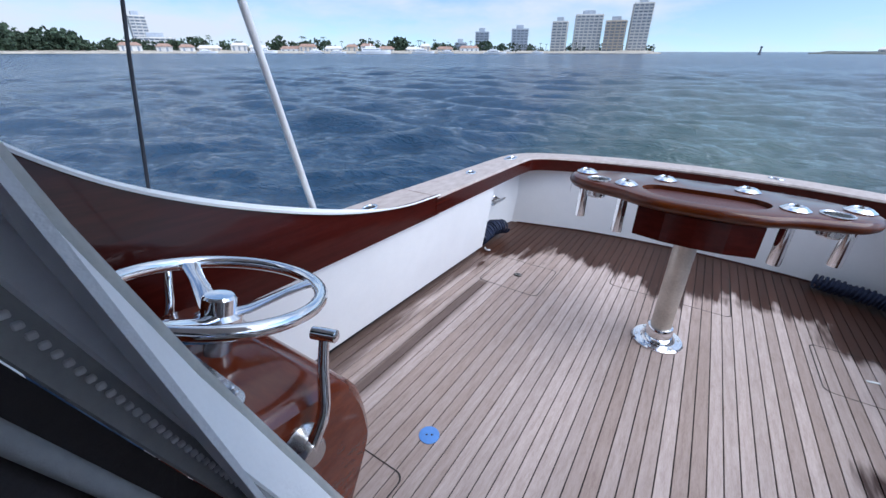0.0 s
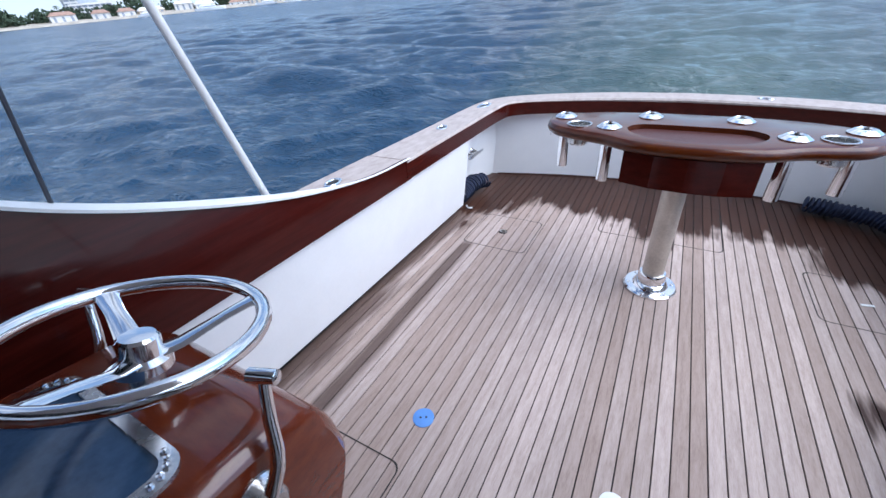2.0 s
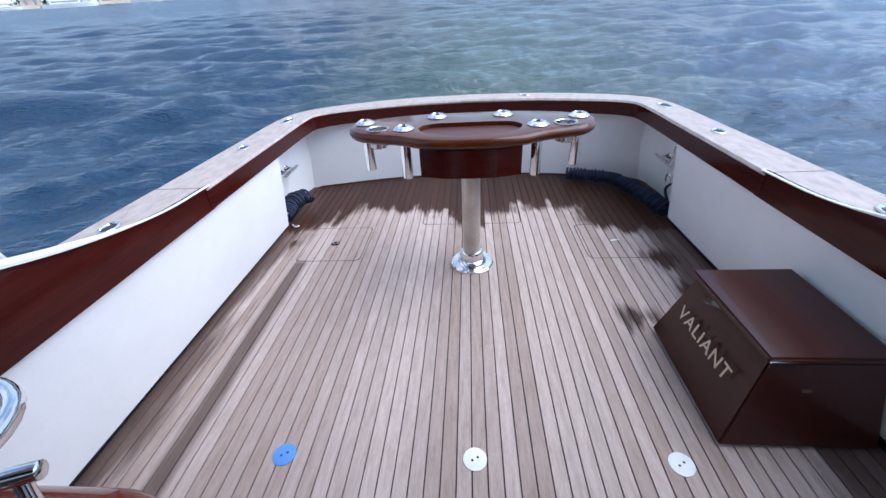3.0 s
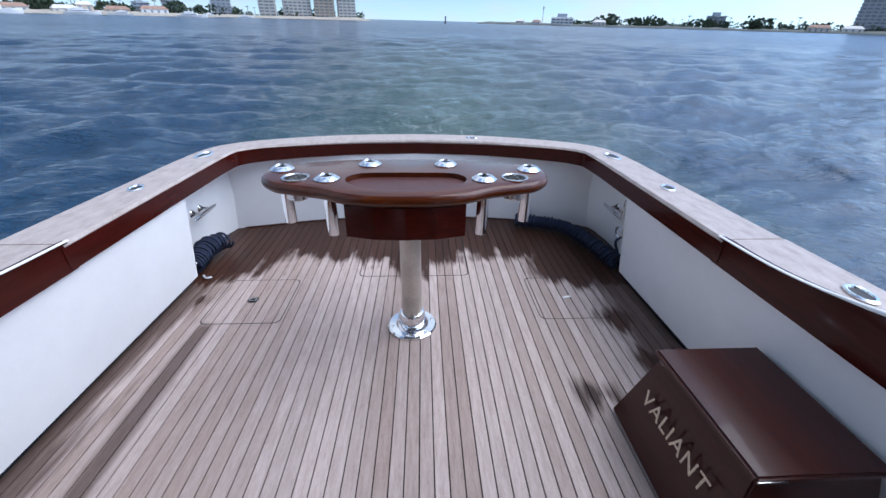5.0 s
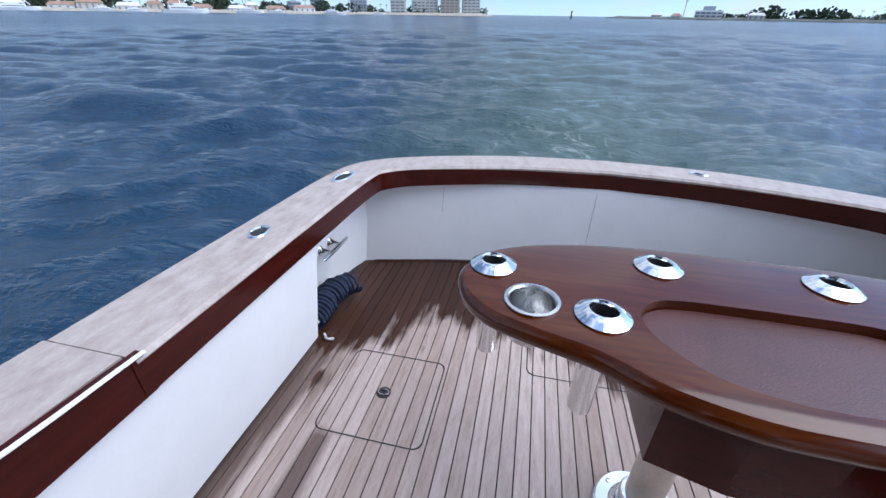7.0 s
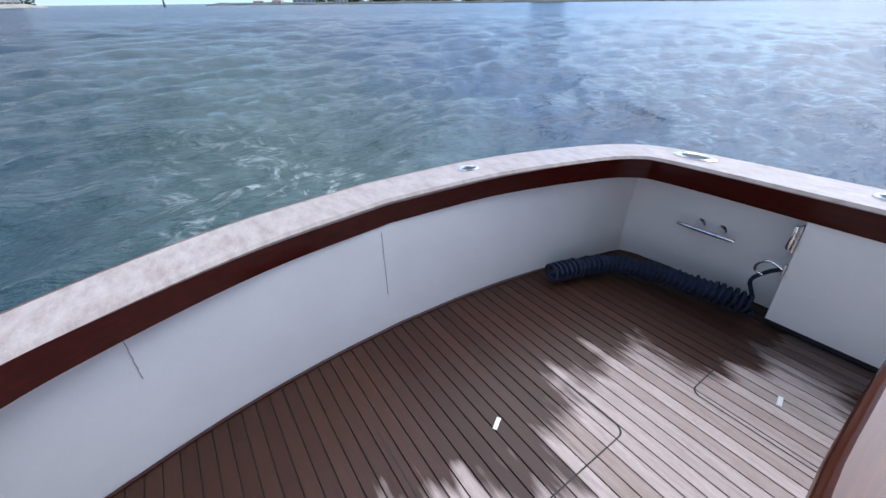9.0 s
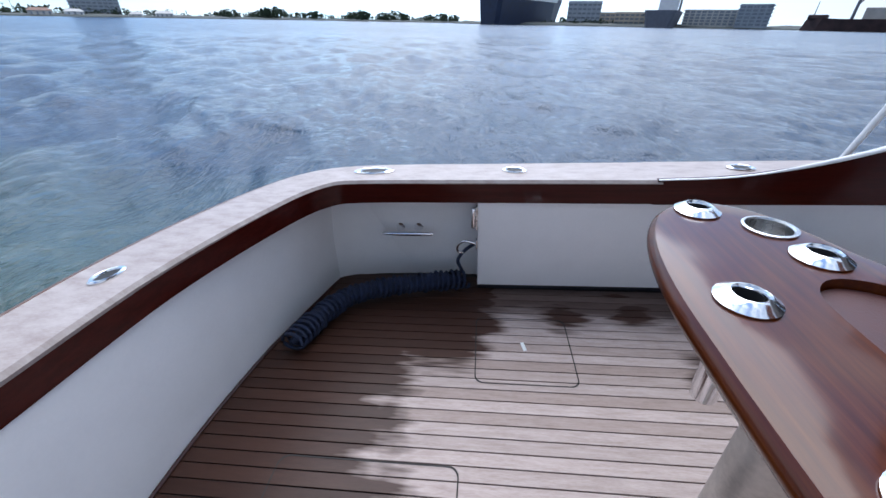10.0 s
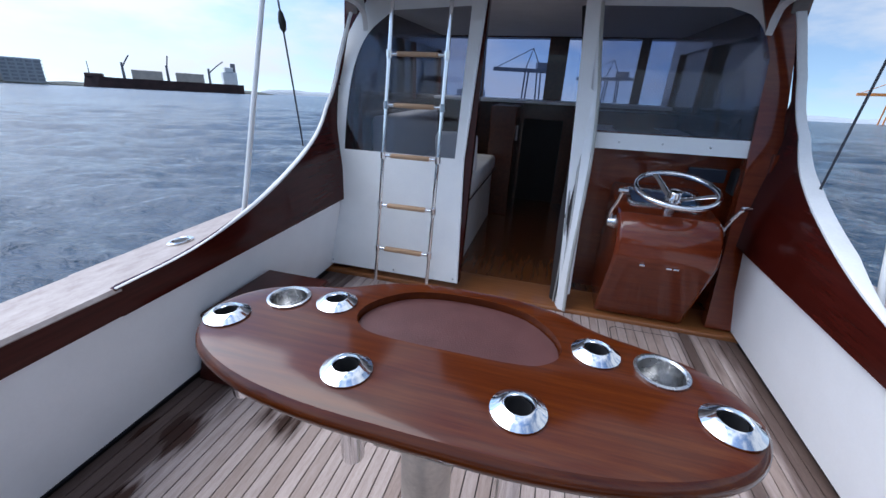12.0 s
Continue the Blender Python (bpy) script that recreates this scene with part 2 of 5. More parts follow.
def teak():
    k = Nodes("weathered_teak")
    v = k.coords((7.0, 0.8, 7.0), "Position")
    g = k.noise(v, 9.0, 7, 0.65)
    fine = k.noise(v, 55.0, 3, 0.6)
    f = k.math("ADD", k.math("MULTIPLY", g, 0.65), k.math("MULTIPLY", fine, 0.35))
    col = k.ramp(f, [(0.28, (0.27, 0.205, 0.175)), (0.5, (0.40, 0.325, 0.295)), (0.75, (0.52, 0.44, 0.41))])
    oi = k.n.new("ShaderNodeObjectInfo")
    tone = k.ramp(oi.outputs["Random"], [(0.0, (0.80, 0.74, 0.70)), (0.5, (0.98, 0.96, 0.95)), (1.0, (1.15, 1.13, 1.12))])
    col = k.mix(1.0, col, tone, "MULTIPLY")
    # wet wood towards the transom, round the middle hatch, along sides; with painted shade
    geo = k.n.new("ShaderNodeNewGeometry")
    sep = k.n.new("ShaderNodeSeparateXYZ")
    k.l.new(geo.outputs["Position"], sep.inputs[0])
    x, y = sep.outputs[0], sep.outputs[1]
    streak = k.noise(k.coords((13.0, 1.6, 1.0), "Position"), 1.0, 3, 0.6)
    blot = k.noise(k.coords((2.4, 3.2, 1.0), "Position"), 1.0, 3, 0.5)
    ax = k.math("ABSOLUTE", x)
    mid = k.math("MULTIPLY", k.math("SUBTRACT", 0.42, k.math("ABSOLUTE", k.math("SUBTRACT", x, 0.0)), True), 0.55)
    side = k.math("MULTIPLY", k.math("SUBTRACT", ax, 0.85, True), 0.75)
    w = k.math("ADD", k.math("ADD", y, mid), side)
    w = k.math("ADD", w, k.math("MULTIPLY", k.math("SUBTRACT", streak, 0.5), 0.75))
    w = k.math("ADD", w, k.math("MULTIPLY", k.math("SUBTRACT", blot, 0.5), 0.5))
    wet_shade = k.math("MULTIPLY", k.math("SUBTRACT", w, 0.67), 8.0, True)
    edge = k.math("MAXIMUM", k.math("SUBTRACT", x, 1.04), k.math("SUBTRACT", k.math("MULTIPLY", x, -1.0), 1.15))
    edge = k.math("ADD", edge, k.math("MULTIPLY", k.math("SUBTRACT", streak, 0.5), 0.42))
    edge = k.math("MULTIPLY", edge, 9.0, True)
    wet_shade = k.math("MAXIMUM", wet_shade, k.math("MULTIPLY", edge, 0.8))
    # blots, with the shade by the chest and in the starboard corner darkened in
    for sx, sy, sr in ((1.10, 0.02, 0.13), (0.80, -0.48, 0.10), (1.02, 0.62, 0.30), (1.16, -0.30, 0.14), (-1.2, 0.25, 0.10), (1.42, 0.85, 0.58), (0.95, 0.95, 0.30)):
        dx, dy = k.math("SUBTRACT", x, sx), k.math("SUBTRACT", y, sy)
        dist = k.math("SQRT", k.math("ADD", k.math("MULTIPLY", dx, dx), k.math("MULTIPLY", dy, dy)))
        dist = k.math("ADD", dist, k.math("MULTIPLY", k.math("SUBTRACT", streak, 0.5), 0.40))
        wet_shade = k.math("MAXIMUM", wet_shade, k.math("MULTIPLY", k.math("SUBTRACT", sr, dist), 15.0, True))
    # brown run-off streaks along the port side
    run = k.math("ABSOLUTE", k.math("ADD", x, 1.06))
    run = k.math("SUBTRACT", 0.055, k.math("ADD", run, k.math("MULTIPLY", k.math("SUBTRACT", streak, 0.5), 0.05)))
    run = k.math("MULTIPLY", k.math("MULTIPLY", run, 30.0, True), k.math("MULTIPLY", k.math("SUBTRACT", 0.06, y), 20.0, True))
    wet_shade = k.math("MAXIMUM", wet_shade, k.math("MULTIPLY", run, 0.75))
    wet_shade_col = k.mix(1.0, col, (0.115, 0.060, 0.042), "MULTIPLY")
    col = k.mix(wet_shade, col, wet_shade_col)
    k.bump(fine, 0.12, 0.002)
    rr = k.math("SUBTRACT", 0.62, k.math("MULTIPLY", wet_shade, 0.22))
    return k.set(Base_Color=col, Roughness=rr, Specular_IOR_Level=0.28)


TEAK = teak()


def sea():
    k = Nodes("sea_water")

    def layer(sx, sy, scale, detail, rough, warp):
        out = k.noise(k.coords((sx, sy, 1), "Position"), scale, detail, rough)
        out.node.inputs["Distortion"].default_value = warp
        return out

    chop = layer(0.55, 1.9, 1.5, 4, 0.55, 0.35)
    cross = layer(1.5, 0.9, 2.3, 3, 0.5, 0.2)
    ripple = layer(0.8, 1.8, 7.0, 4, 0.6, 0.0)
    swell = layer(0.6, 1.5, 0.30, 3, 0.5, 0.3)
    crest = k.math("POWER", chop, 1.6)
    h = k.math("ADD", k.math("ADD", crest, k.math("MULTIPLY", ripple, 0.62)), k.math("ADD", k.math("MULTIPLY", swell, 1.3), k.math("MULTIPLY", cross, 0.45)))
    k.bump(h, 1.0, 0.10)
    # green churned wake astern
    geo = k.n.new("ShaderNodeNewGeometry")
    sep = k.n.new("ShaderNodeSeparateXYZ")
    k.l.new(geo.outputs["Position"], sep.inputs[0])
    x, y = sep.outputs[0], sep.outputs[1]
    off = k.math("ABSOLUTE", k.math("SUBTRACT", x, 0.6))
    band = k.math("SUBTRACT", 1.0, k.math("DIVIDE", off, k.math("ADD", 3.0, k.math("MULTIPLY", y, 0.22))), True)
    aft = k.math("MULTIPLY", k.math("SUBTRACT", y, 0.5), 0.7, True)
    fade = k.math("SUBTRACT", 1.0, k.math("MULTIPLY", y, 0.018), True)
    wake = k.math("MULTIPLY", k.math("MULTIPLY", k.math("POWER", band, 0.6), aft), fade)
    # small waves that cannot be told apart farther out
    reach = k.math("SQRT", k.math("ADD", k.math("MULTIPLY", x, x), k.math("MULTIPLY", y, y)))
    blur = k.math("MULTIPLY", k.math("SUBTRACT", reach, 6.0), 0.012, True)
    col = k.mix(wake, (0.008, 0.034, 0.070), (0.050, 0.088, 0.074))
    foam = layer(1.0, 0.8, 1.7, 9, 0.75, 1.2)
    fm = k.math("MULTIPLY", k.math("SUBTRACT", foam, 0.535), 9.0, True)
    near = k.math("SUBTRACT", 1.0, k.math("MULTIPLY", k.math("SUBTRACT", y, 1.5), 0.14), True)
    side = k.math("SUBTRACT", 1.0, k.math("MULTIPLY", k.math("ABSOLUTE", k.math("SUBTRACT", x, 0.2)), 0.6), True)
    fm = k.math("MULTIPLY", fm, k.math("MULTIPLY", k.math("MULTIPLY", aft, near), side), True)
    col = k.mix(fm, col, (0.78, 0.82, 0.82))
    return k.set(Base_Color=col, Roughness=k.math("ADD", k.math("ADD", 0.07, k.math("MULTIPLY", blur, 0.16)), k.math("MULTIPLY", fm, 0.5)), IOR=1.333)


SEA = sea()


# ---- building helpers ----
def part(name, bm, material, parent=None, label="", smooth=None):
    """Links a bmesh as one mesh object under a thing or part. smooth: the angle up to which edges are rounded off."""
    me = bpy.data.meshes.new(name)
    bmesh.ops.recalc_face_normals(bm, faces=bm.faces)
    bm.to_mesh(me)
    bm.free()
    me.materials.append(material)
    if smooth:
        me.polygons.foreach_set("use_smooth", [True] * len(me.polygons))
        me.set_sharp_from_angle(angle=radians(smooth))
    ob = new(name, me)
    if parent:
        ob.parent = parent
        ob.matrix_parent_inverse = parent_world(parent).inverted()
    if label:
        ob["label"] = label
    return ob


def parent_world(ob):
    m = ob.matrix_basis.copy()
    while ob.parent:
        m = ob.parent.matrix_basis @ ob.matrix_parent_inverse @ m
        ob = ob.parent
    return m


def thing(name, at, label, category, group="", kind=""):
    ob = new(name)
    ob.location = at
    ob.empty_display_size = 0.05
    return tagged(ob, label, category, group, kind)


def box(bm, lo, hi, bevel=0.0, seg=2, m=None):
    r = bmesh.ops.create_cube(bm, size=1.0)
    vs = r["verts"]
    s = Matrix.Diagonal([b - a for a, b in zip(lo, hi)] + [1])
    bmesh.ops.transform(bm, matrix=Matrix.Translation([(a + b) / 2 for a, b in zip(lo, hi)]) @ s, verts=vs)
    if bevel:
        es = list({e for v in vs for e in v.link_edges})
        out = bmesh.ops.bevel(bm, geom=es, offset=bevel, segments=seg, affect="EDGES", profile=0.5)
        vs = list(set(out["verts"]) | {v for v in vs if v.is_valid})
    if m is not None:
        bmesh.ops.transform(bm, matrix=m, verts=vs)
    return bm


def loft(bm, loops, closed=True, caps=True):
    """Skins a row of equal loops of points."""
    rings = [[bm.verts.new(p) for p in loop] for loop in loops]
    n = len(rings[0])
    for a, b in zip(rings, rings[1:]):
        for i in range(n if closed else n - 1):
            j = (i + 1) % n
            bm.faces.new((a[i], a[j], b[j], b[i]))
    if caps and closed:
        bm.faces.new(rings[0])
        bm.faces.new(reversed(rings[-1]))
    return bm


def lathe(bm, profile, seg=24, m=None, caps=True):
    loops = [[(r * math.cos(2 * math.pi * i / seg), r * math.sin(2 * math.pi * i / seg), z) for i in range(seg)] for r, z in profile]
    if m is not None:
        loops = [[m @ Vector(p) for p in loop] for loop in loops]
    return loft(bm, loops, True, caps)


def tube(bm, pts, radius, seg=8, closed=False):
    pts = [Vector(p) for p in pts]
    loops, n = [], len(pts)
    up = Vector((0.123, 0.291, 0.95))
    for i, p in enumerate(pts):
        a = pts[i - 1] if (i > 0 or closed) else p
        b = pts[(i + 1) % n] if (i < n - 1 or closed) else p
        d = (b - a).normalized()
        u = d.cross(up).normalized()
        w = d.cross(u).normalized()
        r = radius(i / max(1, n - 1)) if callable(radius) else radius
        loops.append([p + r * (math.cos(2 * math.pi * k / seg) * u + math.sin(2 * math.pi * k / seg) * w) for k in range(seg)])
    if closed:
        loops.append(loops[0])
        loft(bm, loops, True, False)
        bmesh.ops.remove_doubles(bm, verts=bm.verts, dist=1e-6)
        return bm
    return loft(bm, loops)


def spline(pts, per=6):
    """A smooth curve through the points."""
    pts = [Vector(p) for p in pts]
    ext = [2 * pts[0] - pts[1]] + pts + [2 * pts[-1] - pts[-2]]
    out = []
    for a, b, c, d in zip(ext, ext[1:], ext[2:], ext[3:]):
        for i in range(per):
            t = i / per
            out.append(0.5 * (2 * b + (c - a) * t + (2 * a - 5 * b + 4 * c - d) * t * t + (3 * b - a - 3 * c + d) * t ** 3))
    return out + [pts[-1]]


def prism(bm, pts, z0, z1):
    return loft(bm, [[(x, y, z0) for x, y in pts], [(x, y, z1) for x, y in pts]])


def strip(bm, rows, thick):
    """A sheet through rows of points, given a thickness along its normal."""
    vs = [[bm.verts.new(p) for p in row] for row in rows]
    fs = [bm.faces.new((a[i], a[i + 1], b[i + 1], b[i])) for a, b in zip(vs, vs[1:]) for i in range(len(a) - 1)]
    bmesh.ops.recalc_face_normals(bm, faces=fs)
    bmesh.ops.solidify(bm, geom=fs, thickness=thick)
    return bm


def shell(bm, rows, rows2):
    """A closed shell between two equal grids of points."""
    a = [[bm.verts.new(p) for p in r] for r in rows]
    b = [[bm.verts.new(p) for p in r] for r in rows2]
    m, n = len(a), len(a[0])
    for i in range(m - 1):
        for j in range(n - 1):
            bm.faces.new((a[i][j], a[i][j + 1], a[i + 1][j + 1], a[i + 1][j]))
            bm.faces.new((b[i][j], b[i + 1][j], b[i + 1][j + 1], b[i][j + 1]))
    for i in range(m - 1):
        for j in (0, n - 1):
            bm.faces.new((a[i][j], a[i + 1][j], b[i + 1][j], b[i][j]))
    for j in range(n - 1):
        for i in (0, m - 1):
            bm.faces.new((a[i][j], a[i][j + 1], b[i][j + 1], b[i][j]))
    return bm


def moved(rows, d):
    return [[tuple(Vector(p) + Vector(d)) for p in r] for r in rows]


def rounded(cx, cy, hx, hy, r, n=6):
    pts = []
    for sx, sy, a0 in ((1, 1, 0), (-1, 1, 90), (-1, -1, 180), (1, -1, 270)):
        for i in range(n + 1):
            a = radians(a0 + 90 * i / n)
            pts.append((cx + sx * (hx - r) + r * math.cos(a), cy + sy * (hy - r) + r * math.sin(a)))
    return pts


# ---- the plan of the cockpit ----
LINE_TOP = 0.545                 # top of the white linings
CAP_Z = 0.65
PANEL_AFT = 0.44                 # where the side lining ends


def foot(y):
    """Half the deck's width at the side lining's foot."""
    return 1.302 + 0.012 * (PANEL_AFT - y)


def bulk_y(z):
    """The bulkhead and its canvas rake forward."""
    return -1.77 - 0.22 * z


def raked(x, z, dy=0.0):
    """A place on the raked bulkhead, from x and height as they stand at 1.85 m ahead of the pedestal."""
    k = (2.277 + 0.22 * z) / 2.357
    z2 = 1.348 + (z - 1.348) * k
    return (-0.151 + (x + 0.151) * k, bulk_y(max(z2, 0.0)) + dy, z2)


def inner_curve():
    half = spline([(1.232, -0.32), (1.232, 0.35), (1.225, 0.95), (1.17, 1.12), (0.95, 1.24), (0.5, 1.375), (0, 1.43)], 6)
    return [(p.x, p.y) for p in half] + [(-p.x, p.y) for p in reversed(half[:-1])]


def outer_curve():
    half = spline([(1.47, -0.32), (1.455, 0.35), (1.435, 0.95), (1.34, 1.24), (1.05, 1.43), (0.55, 1.59), (0, 1.645)], 6)
    return [(p.x, p.y) for p in half] + [(-p.x, p.y) for p in reversed(half[:-1])]


def transom_floor():
    half = spline([(1.46, 1.205), (1.2, 1.275), (0.8, 1.375), (0.4, 1.43), (0, 1.45)], 6)
    return [(p.x, p.y) for p in half] + [(-p.x, p.y) for p in reversed(half[:-1])]


IN, OUT, TFLOOR = inner_curve(), outer_curve(), transom_floor()


def transom_y(x):
    x = abs(x)
    row = [(px, py) for px, py in TFLOOR if px >= 0]
    for (x1, y1), (x0, y0) in zip(row, row[1:]):
        if x0 <= x <= x1:
            return y0 + (y1 - y0) * (x - x0) / (x1 - x0)
    return row[0][1]


SHEER = spline([(-0.30, 0.652), (-0.6, 0.665), (-0.9, 0.71), (-1.15, 0.772), (-1.40, 0.855), (-1.60, 0.937), (-1.76, 1.025), (-1.90, 1.14), (-1.985, 1.26), (-2.04, 1.43), (-2.075, 1.72)], 5)


def wall_x(y, z):
    """Half the width of the inside of the upper side: it flares out up to the bulkhead, then closes in under the roof."""
    return 1.222 - 0.012 * (y + 0.3) + float(np.interp(z, (0.545, 0.66, 0.9, 1.15, 1.43, 1.65, 1.8), (0.0, 0.0, 0.05, 0.10, 0.055, -0.01, -0.06)))


# ---- setting ----
def build_sea():
    rng = np.random.RandomState(3)
    seg = 1250
    rad = np.concatenate([np.linspace(0.0, 2.9, 10), np.geomspace(3.0, 55.0, 235), np.geomspace(58.0, 4300.0, 100)])
    rings = len(rad)
    ang = np.linspace(0, 2 * np.pi, seg, endpoint=False)
    rr, aa = np.meshgrid(rad, ang, indexing="ij")
    x, y = rr * np.cos(aa), rr * np.sin(aa)
    z = np.zeros_like(x)
    for _ in range(84):
        wl = 10 ** rng.uniform(-0.38, 0.70)
        d = rng.normal(1.9, 0.55)
        k = 2 * np.pi / wl
        amp = 0.0042 * wl ** 1.05
        fade = np.exp(-(rr / (wl * 34)) ** 2)
        ph = k * (x * np.cos(d) + y * np.sin(d)) + rng.uniform(0, 6.28)
        z += amp * fade * np.sin(ph)
    for _ in range(46):
        wl = rng.uniform(0.28, 0.75)
        d = rng.normal(1.9, 0.8)
        k = 2 * np.pi / wl
        fade = np.exp(-(rr / (wl * 32)) ** 2)
        ph = k * (x * np.cos(d) + y * np.sin(d)) + rng.uniform(0, 6.28)
        z += 0.0044 * wl * fade * np.sin(ph)
    # the stern wave that spreads to port
    s = (x + 2.3 + 0.42 * (y + 1.0)) / 1.1
    z += 0.14 * np.exp(-s ** 2) * np.exp(-((y - 3.0) / 6.5) ** 2)
    s = (x - 2.6 - 0.42 * (y + 1.0)) / 1.1
    z += 0.05 * np.exp(-s ** 2) * np.exp(-((y - 3.0) / 6.5) ** 2)
    z *= np.clip((rr - 0.5) / 2.5, 0, 1)
    co = np.stack([x, y, z], -1).reshape(-1, 3)
    i, j = np.meshgrid(np.arange(rings - 1), np.arange(seg), indexing="ij")
    i, j = i.ravel(), j.ravel()
    j2 = (j + 1) % seg
    faces = np.stack([i * seg + j, (i + 1) * seg + j, (i + 1) * seg + j2, i * seg + j2], -1)
    me = bpy.data.meshes.new("water")
    me.from_pydata(co.tolist(), [], faces.tolist())
    me.materials.append(SEA)
    me.polygons.foreach_set("use_smooth", [True] * len(me.polygons))
    me.update()
    ob = new("water", me)
    ob.matrix_basis = TRIM @ pose(0, 0, SEA_Z)
    return tagged(ob, "choppy blue-green sea with a churned wake astern", "sea", kind="structure")


# the boat squats by the stern under way: the sea lies at a slant to her deck
TRIM = Matrix.Rotation(radians(2.8), 4, "X") @ Matrix.Rotation(radians(0.3), 4, "Y")
SEA_Z = -0.55
build_sea()

# deck bed under the planks
bm = bmesh.new()
ring = [(foot(y) + 0.16, y) for y in (-1.84, -1.0, 0.44)] + [(1.62, 1.0)] + [(px * 1.0, py + 0.10) for px, py in TFLOOR]
ring += [(-1.62, 1.0)] + [(-foot(y) - 0.16, y) for y in (0.44, -1.0, -1.84)]
prism(bm, ring, -0.10, -0.006)
floor = tagged(part("floor", bm, CAULK), "weathered teak cockpit deck with black caulked seams", "deck", kind="structure")


def side_wall(s, name, side_label):
    """Lining, upper mahogany side with its white rail, aft pocket wall."""
    wall = thing(name, (s * 1.4, -0.7, 0.0), side_label, "wall", kind="structure")
    ys = [-1.86, -1.5, -1.0, -0.5, 0.0, PANEL_AFT]
    rows = [[(s * (foot(y) - 0.135 * z), y, z) for y in ys] for z in (0.045, 0.2, 0.38, LINE_TOP)]
    bm = shell(bmesh.new(), rows, moved(rows, (s * 0.03, 0, 0)))
    part("lining_panel", bm, WHITE_GEL, wall, "plain white side lining")
    # strip behind the gap, coloured near-black for the shade in it
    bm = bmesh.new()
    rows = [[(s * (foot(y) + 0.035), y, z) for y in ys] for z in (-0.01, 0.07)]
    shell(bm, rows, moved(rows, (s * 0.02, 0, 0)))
    part("toe_gap_shade", bm, TOE_SHADE, wall, "near-black strip for the shade in the gap under the lining")
    # aft pocket
    rows = []
    for z in (-0.01, 0.18, 0.36, 0.53):
        rows.append([(s * (1.465 - 0.16 * z), y, z) for y in (0.36, 0.6, 0.9, 1.15, 1.26)])
    part("pocket_wall", shell(bmesh.new(), rows, moved(rows, (s * 0.02, 0, 0))), WHITE_GEL, wall)
    # mahogany band and upper side
    tops = [(p.x, p.y) for p in SHEER]
    rows = [[], [], [], []]
    for y, top in tops:
        for r, f in zip(rows, (0.0, 0.33, 0.66, 1.0)):
            z = LINE_TOP - 0.004 + (top - LINE_TOP + 0.004) * f
            r.append((s * (wall_x(y, z) - 0.002), y, z))
    part("upper_side", shell(bmesh.new(), rows, moved(rows, (s * 0.020, 0, 0))), MAHOGANY_RED, wall, "dark red varnished mahogany side sweeping up forward", smooth=40)
    # white rail on the sweep
    loops = []
    for i, (y, top) in enumerate(tops):
        w = 0.009 if y > -0.8 else 0.009 + (0.062 if s < 0 else 0.012) * min(1.0, (-0.8 - y) / 0.4)
        if y < -1.6:
            w = max(0.040, 0.071 - 0.08 * (-1.6 - y)) if s < 0 else 0.018
        x = wall_x(y, top) - 0.012
        a = Vector((tops[min(i + 1, len(tops) - 1)][0] - tops[max(i - 1, 0)][0], tops[min(i + 1, len(tops) - 1)][1] - tops[max(i - 1, 0)][1])).normalized()
        ny, nz = a.y, -a.x
        if nz < 0:
            ny, nz = -ny, -nz
        th = 0.014 - 0.009 * min(1.0, max(0.0, (y + 0.95) / 0.25))
        loops.append([(s * x, y, top), (s * (x + w), y, top), (s * (x + w), y + ny * th, top + nz * th), (s * (x + 0.4 * w), y + ny * th, top + nz * th), (s * x, y + ny * 0.6 * th, top + nz * 0.6 * th)])
    part("rail", loft(bmesh.new(), loops), WHITE_TRIM, wall, "white painted rail along the sweep", smooth=50)
    # outer skin of the hull
    rows = []
    for z, out in ((-0.9, 0.10), (-0.2, 0.06), (0.3, 0.0), (0.60, -0.03)):
        rows.append([(s * (x + out), y + (max(out, 0.0) if y > 0.9 else 0.0), z) for x, y in [(1.56, -5.5), (1.53, -3.5), (1.50, -1.85)] + [p for p in OUT if p[0] > 0.01]])
    part("hull_side", strip(bmesh.new(), rows, 0.02), WHITE_GEL, wall, smooth=50)
    # side deck outside the sweep
    bm = prism(bmesh.new(), [(s * 1.255, -0.321), (s * 1.47, -0.321), (s * 1.50, -1.9), (s * 1.52, -5.0), (s * 1.28, -5.0), (s * 1.28, -1.9)], 0.60, CAP_Z - 0.002)
    part("side_deck", bm, CAP_WOOD, wall)
    return wall


side_wall(1, "wall_starboard", "white lining under dark red mahogany side, starboard")
side_wall(-1, "wall_port", "white lining under dark red mahogany side, port")

# transom
transom = thing("wall_transom", (0, 1.45, 0.0), "white curved transom with dark red mahogany band", "wall", kind="structure")
rows = []
for z, f in ((-0.01, 0.0), (0.28, 0.5), (0.565, 1.0)):
    rows.append([((1 - 0.045 * f) * x, y - f * (0.03 + 0.02 * abs(x)), z) for x, y in TFLOOR])
part("transom_face", shell(bmesh.new(), rows, moved(rows, (0, 0.03, 0))), WHITE_GEL, transom, smooth=40)
cut = [i for i, (x, y) in enumerate(IN) if y >= -0.33]
rows = [[(IN[i][0] * (1 - 0.012 * f), IN[i][1] - 0.012 * f, z) for i in cut] for z, f in ((LINE_TOP, 0.9), (0.59, 1.0), (CAP_Z - 0.012, 1.0))]
outs = [[(IN[i][0] + 0.03 * (OUT[i][0] - IN[i][0]) / 0.22, IN[i][1] + 0.03 * (OUT[i][1] - IN[i][1]) / 0.22, z) for i in cut] for z in (LINE_TOP, 0.59, CAP_Z - 0.012)]
